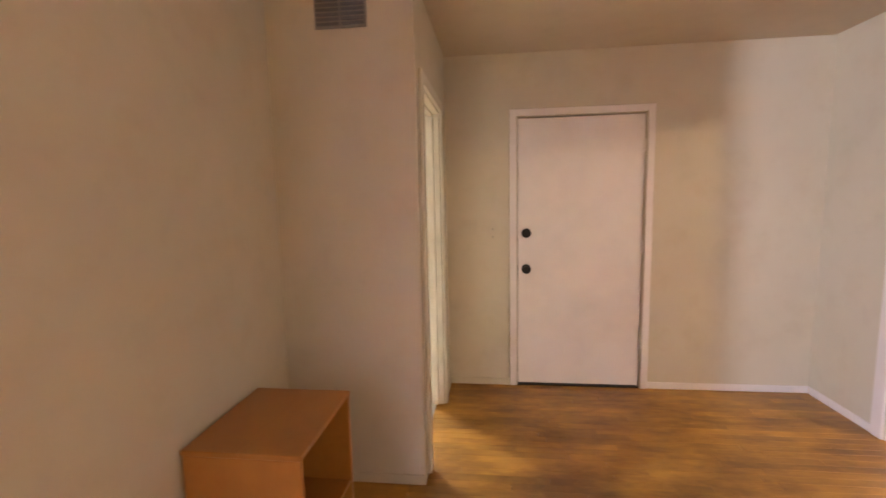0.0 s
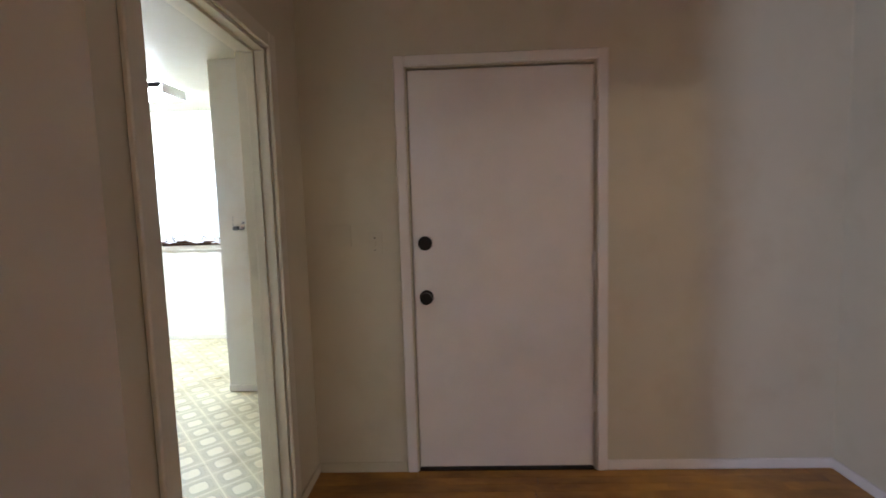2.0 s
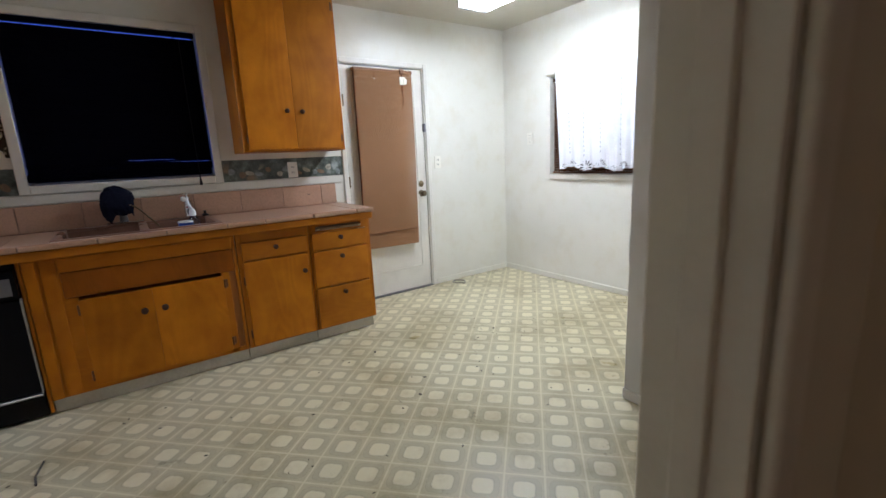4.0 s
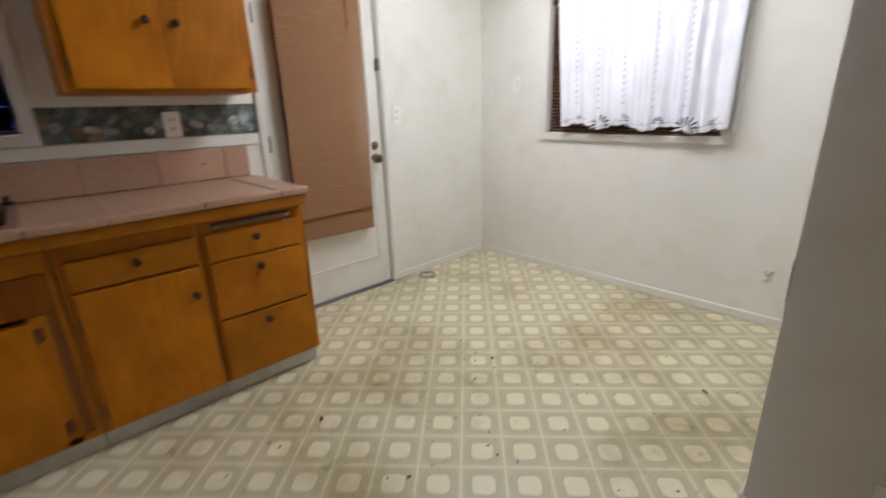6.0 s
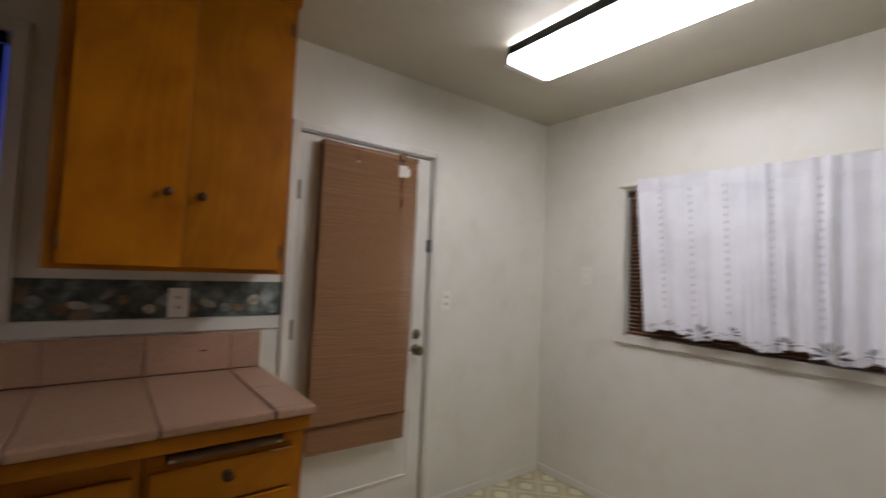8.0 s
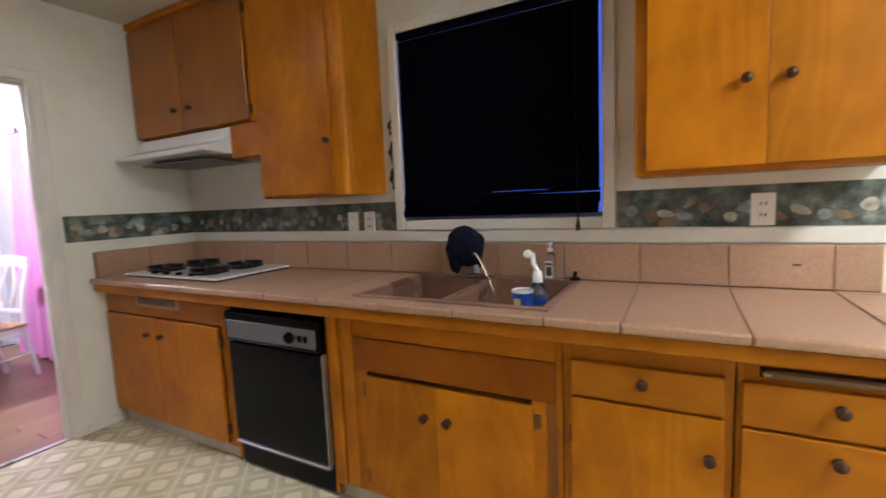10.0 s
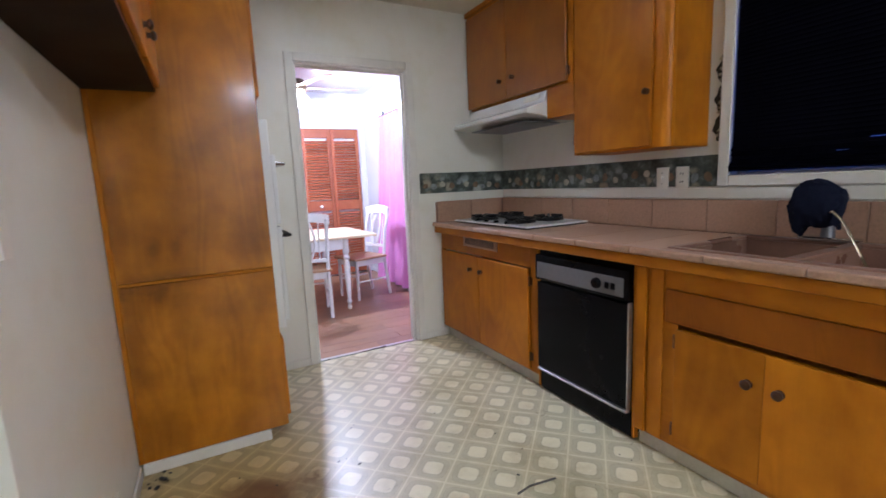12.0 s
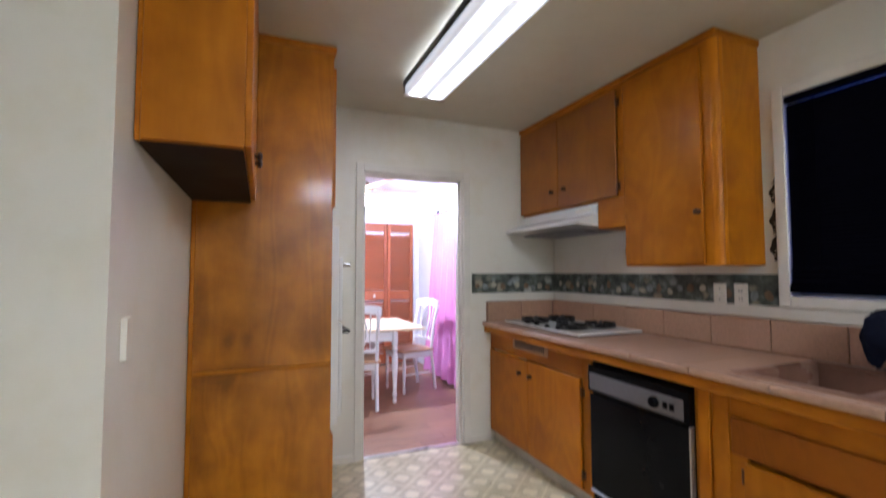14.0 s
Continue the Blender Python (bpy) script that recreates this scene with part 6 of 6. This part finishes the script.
def litter():
    """Crumbs, chips and dust on the vinyl."""
    bm = bmesh.new()
    rnd = random.Random(21)
    for k in range(150):
        x, y = rnd.uniform(-3.7, -1.9), rnd.uniform(1.6, 6.7)
        if k < 9:
            x, y = rnd.gauss(-1.885, 0.03), rnd.gauss(2.16, 0.03)
        elif k < 14:
            x, y = rnd.gauss(-1.835, 0.012), rnd.gauss(2.43, 0.025)
        elif k < 60:
            x, y = rnd.gauss(-3.0, 0.25), rnd.gauss(5.6, 0.4)
        r = rnd.uniform(0.0015, 0.005) * (2.4 if k < 14 else 1.6 if k % 17 == 0 else 1)
        m = Matrix.Translation((min(x, -1.83), y, r * 0.3)) @ Matrix.Rotation(rnd.uniform(0, 3.1), 4, "Z") @ Matrix.Diagonal((r * rnd.uniform(1, 2.6), r, r * 0.45, 1))
        bmesh.ops.create_icosphere(bm, subdivisions=1, radius=1.0, matrix=m)
    return bm


solid("floor_litter", litter(), M_SLOT, "dark crumbs and chips scattered on the vinyl floor", "litter", kind="stuff")
vt = thing("air_vent", (-1.305, JY - 0.128, 2.34), "grey two-part wall air vent near the ceiling", "vent")
part("frame", box(-1.43, -1.18, JY - 0.133, JY - 0.1255, 2.262, 2.43, bevel=0.003), M_VENT, vt)
for a, b in ((-1.42, -1.31), (-1.30, -1.19)):
    for k in range(7):
        part("louvre", box(a, b, JY - 0.139, JY - 0.1335, 2.275 + 0.021 * k, 2.288 + 0.021 * k), M_GREY, vt)
solid("smoke_alarm", lathe(bmesh.new(), (RX - 0.001, 3.60, 2.385), [(0.06, 0), (0.06, -0.018), (0.05, -0.032), (0.02, -0.036)], "x", 24), M_WHITEEN, "round white alarm on the wall", "alarm", smooth=True)

# open bedside table in the living room
bt = thing("side_table", (-1.45, 2.57, 0.0), "orange veneer bedside table with an open side", "table")
bxs = (-1.665, -1.235, 2.32, 2.82)
part("top", box(bxs[0], bxs[1], bxs[2], bxs[3], 0.622, 0.642, bevel=0.003), M_TABLEWOOD, bt)
part("side", box(bxs[0] + 0.004, bxs[1] - 0.004, bxs[2] + 0.002, bxs[2] + 0.02, 0.002, 0.621, bevel=0.002), M_TABLEWOOD, bt)
part("side", box(bxs[0] + 0.004, bxs[1] - 0.004, bxs[3] - 0.02, bxs[3] - 0.002, 0.002, 0.621, bevel=0.002), M_TABLEWOOD, bt)
# Back coloured near black for the shade inside the open table.
part("back", box(bxs[0] + 0.004, bxs[0] + 0.016, bxs[2] + 0.021, bxs[3] - 0.021, 0.03, 0.621), M_CABSHADE, bt)
part("shelf", box(bxs[0] + 0.018, bxs[1] - 0.01, bxs[2] + 0.021, bxs[3] - 0.021, 0.22, 0.238, bevel=0.002), M_TABLEWOOD, bt)


# ---- dining room ----
def bifold(x0, x1, y):
    th = thing("closet_door", ((x0 + x1) / 2, y, 0.0), "red-brown louvred bifold closet door, closed", "door", "closet doors")
    w = 0.045
    for a, b in ((x0, x0 + w), (x1 - w, x1)):
        part("stile", box(a, b, y, y + 0.03, 0.02, 2.02, bevel=0.003), M_REDWOOD, th)
    for z0, z1 in ((0.02, 0.16), (0.92, 1.06), (1.90, 2.02)):
        part("rail", box(x0 + w, x1 - w, y, y + 0.028, z0, z1, bevel=0.003), M_REDWOOD, th)
    bm = box(-(x1 - x0 - 2 * w) / 2, (x1 - x0 - 2 * w) / 2, -0.017, 0.017, -0.0035, 0.0035)
    me = bpy.data.meshes.new("slat")
    bm.to_mesh(me)
    bm.free()
    me.materials.append(M_REDWOOD)
    for z0, z1 in ((0.17, 0.915), (1.07, 1.895)):
        z = z0 + 0.02
        while z < z1 - 0.01:
            s = new("slat", me)
            s.parent = th
            s.location = (0, 0.014, z)
            s.rotation_euler.x = radians(-48)
            z += 0.038
    return th


for k in range(5):
    b = bifold(-4.17 + 0.39 * k, -3.785 + 0.39 * k, DS + 0.012)
    if k in (1, 2):
        knob((-3.98 + 0.39 * k, DS + 0.04, 0.98), "y", 1, M_WHITEEN, b, "knob", 0.02, "white china knob")
structure("trim_closet", box(-4.24, -2.2, DS + 0.001, DS + 0.02, 2.025, 2.075, bevel=0.003), M_DIN, "white head trim above the closet doors", "trim")
pc = thing("curtain", (DW + 0.06, -0.8, 0.02), "pink floor-length curtain on a black rod", "curtain")
part("fabric", sheet(bmesh.new(), 90, 24, lambda u, v: (DW + 0.075 + 0.028 * math.sin(u * 40 + 1.5 * math.sin(v * 2)) * (0.6 + 0.5 * v) + 0.05 * v * v, -1.02 - 0.2 * v * (1 - u) + 1.1 * u, 2.07 - 2.04 * v), 0.002), M_PINK, pc, smooth=True)
part("rod", tube(bmesh.new(), [(DW + 0.07, -1.06, 2.08), (DW + 0.07, 0.25, 2.08)], 0.006, 8), M_BLACKM, pc, "black curtain rod")
part("bracket", box(DW + 0.001, DW + 0.02, -1.06, -1.045, 2.06, 2.15, bevel=0.002), M_BLACKM, pc)
cf = thing("ceiling_fan", (-3.09, -0.36, H), "white ceiling fan with a lit globe, at rest", "fan")
part("downrod", lathe(bmesh.new(), (-3.09, -0.36, H - 0.19), [(0.02, 0), (0.02, 0.15), (0.06, 0.16), (0.065, 0.189)], "z", 16), M_BRASS, cf, smooth=True)
part("motor", lathe(bmesh.new(), (-3.09, -0.36, H - 0.32), [(0.05, 0), (0.11, 0.02), (0.12, 0.07), (0.09, 0.12), (0.03, 0.13)], "z", 24), M_BRASS, cf, smooth=True)
part("globe", lathe(bmesh.new(), (-3.09, -0.36, H - 0.47), [(0.03, 0), (0.09, 0.03), (0.10, 0.08), (0.06, 0.14), (0.05, 0.149)], "z", 20), M_GLOBE, cf, "lit white glass globe", smooth=True).visible_shadow = False
for k in range(5):
    a = radians(178 + 72 * k)
    bm = box(0.12, 0.62, -0.065, 0.065, -0.004, 0.004, bevel=0.003)
    bmesh.ops.transform(bm, verts=bm.verts[:], matrix=Matrix.Translation((-3.09, -0.36, H - 0.27)) @ Matrix.Rotation(a, 4, "Z") @ Matrix.Rotation(radians(10), 4, "X"))
    part("blade", bm, M_SEAT, cf, "pale wooden blade")


def turned_leg(bm, x, y, h, r):
    return lathe(bm, (x, y, 0), [(r * 0.5, 0.0), (r * 0.75, 0.02), (r * 0.45, 0.05), (r * 0.9, 0.08), (r * 0.55, 0.11), (r * 0.8, h * 0.35), (r * 1.0, h * 0.62), (r * 0.6, h * 0.70), (r * 1.05, h * 0.74), (r * 0.6, h * 0.78), (r * 0.95, h * 0.80), (r * 0.95, h)], "z", 14)


tb = thing("dining_table", (-3.05, -0.45, 0.0), "white dining table with a pale wooden top and turned legs", "table")
part("tabletop", box(-3.69, -2.42, -1.0, 0.06, 0.725, 0.752, bevel=0.008, seg=2), M_TOP, tb)
for x0, x1, y0, y1 in ((-3.36, -2.55, -0.012, 0.008), (-3.36, -2.55, -0.93, -0.91), (-3.39, -3.37, -0.88, -0.04), (-2.55, -2.53, -0.88, -0.04)):
    part("apron", box(x0, x1, y0, y1, 0.62, 0.724, bevel=0.002), M_WHITEEN, tb)
for x in (-3.375, -2.545):
    for y in (-0.915, -0.005):
        part("leg", turned_leg(bmesh.new(), x, y, 0.724, 0.034), M_WHITEEN, tb, smooth=True)


def dining_chair():
    """White chair with a wooden seat and an open oval splat; it faces +y, its base at the origin."""
    th = thing("dining_chair", (0, 0, 0), "white wooden dining chair with a tan seat and open splat", "chair", "chairs round the table")
    part("seat", box(-0.22, 0.22, -0.21, 0.22, 0.44, 0.465, bevel=0.01, seg=2), M_SEAT, th, "tan wooden seat")
    for x in (-0.18, 0.18):
        part("leg", lathe(bmesh.new(), (x, 0.17, 0), [(0.012, 0), (0.018, 0.04), (0.014, 0.08), (0.021, 0.3), (0.016, 0.36), (0.022, 0.44)], "z", 12), M_WHITEEN, th, smooth=True)
        part("leg", tube(bmesh.new(), [(x, -0.25, 0.0), (x, -0.19, 0.44), (x * 1.02, -0.22, 0.72), (x * 1.05, -0.28, 0.95)], 0.018, 8), M_WHITEEN, th, smooth=True)
        part("stretcher", tube(bmesh.new(), [(x, 0.17, 0.2), (x, -0.22, 0.2)], 0.009, 6), M_WHITEEN, th)
    part("stretcher", tube(bmesh.new(), [(-0.18, 0.17, 0.26), (0.18, 0.17, 0.26)], 0.009, 6), M_WHITEEN, th)
    part("top_rail", sheet(bmesh.new(), 12, 3, lambda u, v: (-0.215 + 0.43 * u, -0.275 - 0.02 * math.sin(math.pi * u), 0.90 + 0.085 * v + 0.03 * math.sin(math.pi * u)), 0.022), M_WHITEEN, th, smooth=True)
    for y0, y1 in ((0.165, 0.185), (-0.195, -0.175)):
        part("apron", box(-0.17, 0.17, y0, y1, 0.375, 0.438, bevel=0.003), M_WHITEEN, th)
    for x0, x1 in ((-0.195, -0.175), (0.175, 0.195)):
        part("apron", box(x0, x1, -0.17, 0.16, 0.375, 0.438, bevel=0.003), M_WHITEEN, th)
    part("cross_rail", box(-0.18, 0.18, -0.215, -0.195, 0.54, 0.575, bevel=0.004), M_WHITEEN, th)
    for x in (-0.055, 0.055):
        part("splat", tube(bmesh.new(), [(x * 0.6, -0.205, 0.57), (x * 1.4, -0.22, 0.70), (x * 1.3, -0.245, 0.80), (x * 0.6, -0.28, 0.92)], 0.011, 8), M_WHITEEN, th, smooth=True)
    for x in (-0.11, 0.11):
        part("spindle", tube(bmesh.new(), [(x, -0.205, 0.57), (x, -0.275, 0.92)], 0.008, 6), M_WHITEEN, th)
    return th


ch = dining_chair()
ch.matrix_basis = pose(-3.67, -0.47, 0, 0, 0, -75)
copy_thing(ch, pose(-3.0, -0.07, 0, 0, 0, 172))


# ---- floor boards ----
def boards(parent_name, x0, x1, y0, y1, w, lengths, material, seed, label, limit=300):
    """Strips laid along x with staggered ends, each one an object; past the limit they join into one mesh."""
    base = bpy.data.objects[parent_name]
    rnd = random.Random(seed)
    shapes = {}
    rest = bmesh.new()
    n = 0
    y = y1
    while y - w > y0 - 0.001:
        x = x0 - rnd.random() * 0.8
        while x < x1:
            ln = rnd.choice(lengths)
            a, b = max(x, x0), min(x + ln, x1)
            x += ln
            if b - a < 0.01:
                continue
            if n < limit:
                key = round(b - a, 2)
                if key not in shapes:
                    bm = box(-key / 2 + 0.0006, key / 2 - 0.0006, -w / 2 + 0.0006, w / 2 - 0.0006, -0.011, 0.0, bevel=0.0005)
                    shapes[key] = bpy.data.meshes.new("board")
                    bm.to_mesh(shapes[key])
                    bm.free()
                    shapes[key].materials.append(material)
                s = new("board", shapes[key])
                s.parent = base
                s.location = ((a + b) / 2, y - w / 2, rnd.uniform(-0.0006, 0.0))
                n += 1
            else:
                bx(rest, a + 0.0006, b - 0.0006, y - w + 0.0006, y - 0.0006, -0.011, 0.0)
        y -= w
    if rest.verts:
        structure(parent_name + "_far", rest, material, label, "floor")
    else:
        rest.free()


boards("floor_living_base", LX - 0.085, RX + 0.115, 1.6, FY - 0.001, 0.0575, (0.55, 0.8, 1.1, 1.4), M_OAK, 3, "worn oak strip floor")
boards("floor_dining_base", DW + 0.001, AX, DS, SY - 0.05, 0.13, (0.9, 1.2), M_LAM, 8, "brown laminate floor", 140)
structure("floor_living_rest", box(AX + 0.12, RX, -3.1, 1.59, -0.011, 0.0), M_OAK, "worn oak strip floor of the far part", "floor")
structure("floor_living_side", box(AX + 0.12, LX - 0.086, 1.591, JY - 0.125, -0.011, 0.0), M_OAK, "worn oak strip floor beside the wall", "floor")
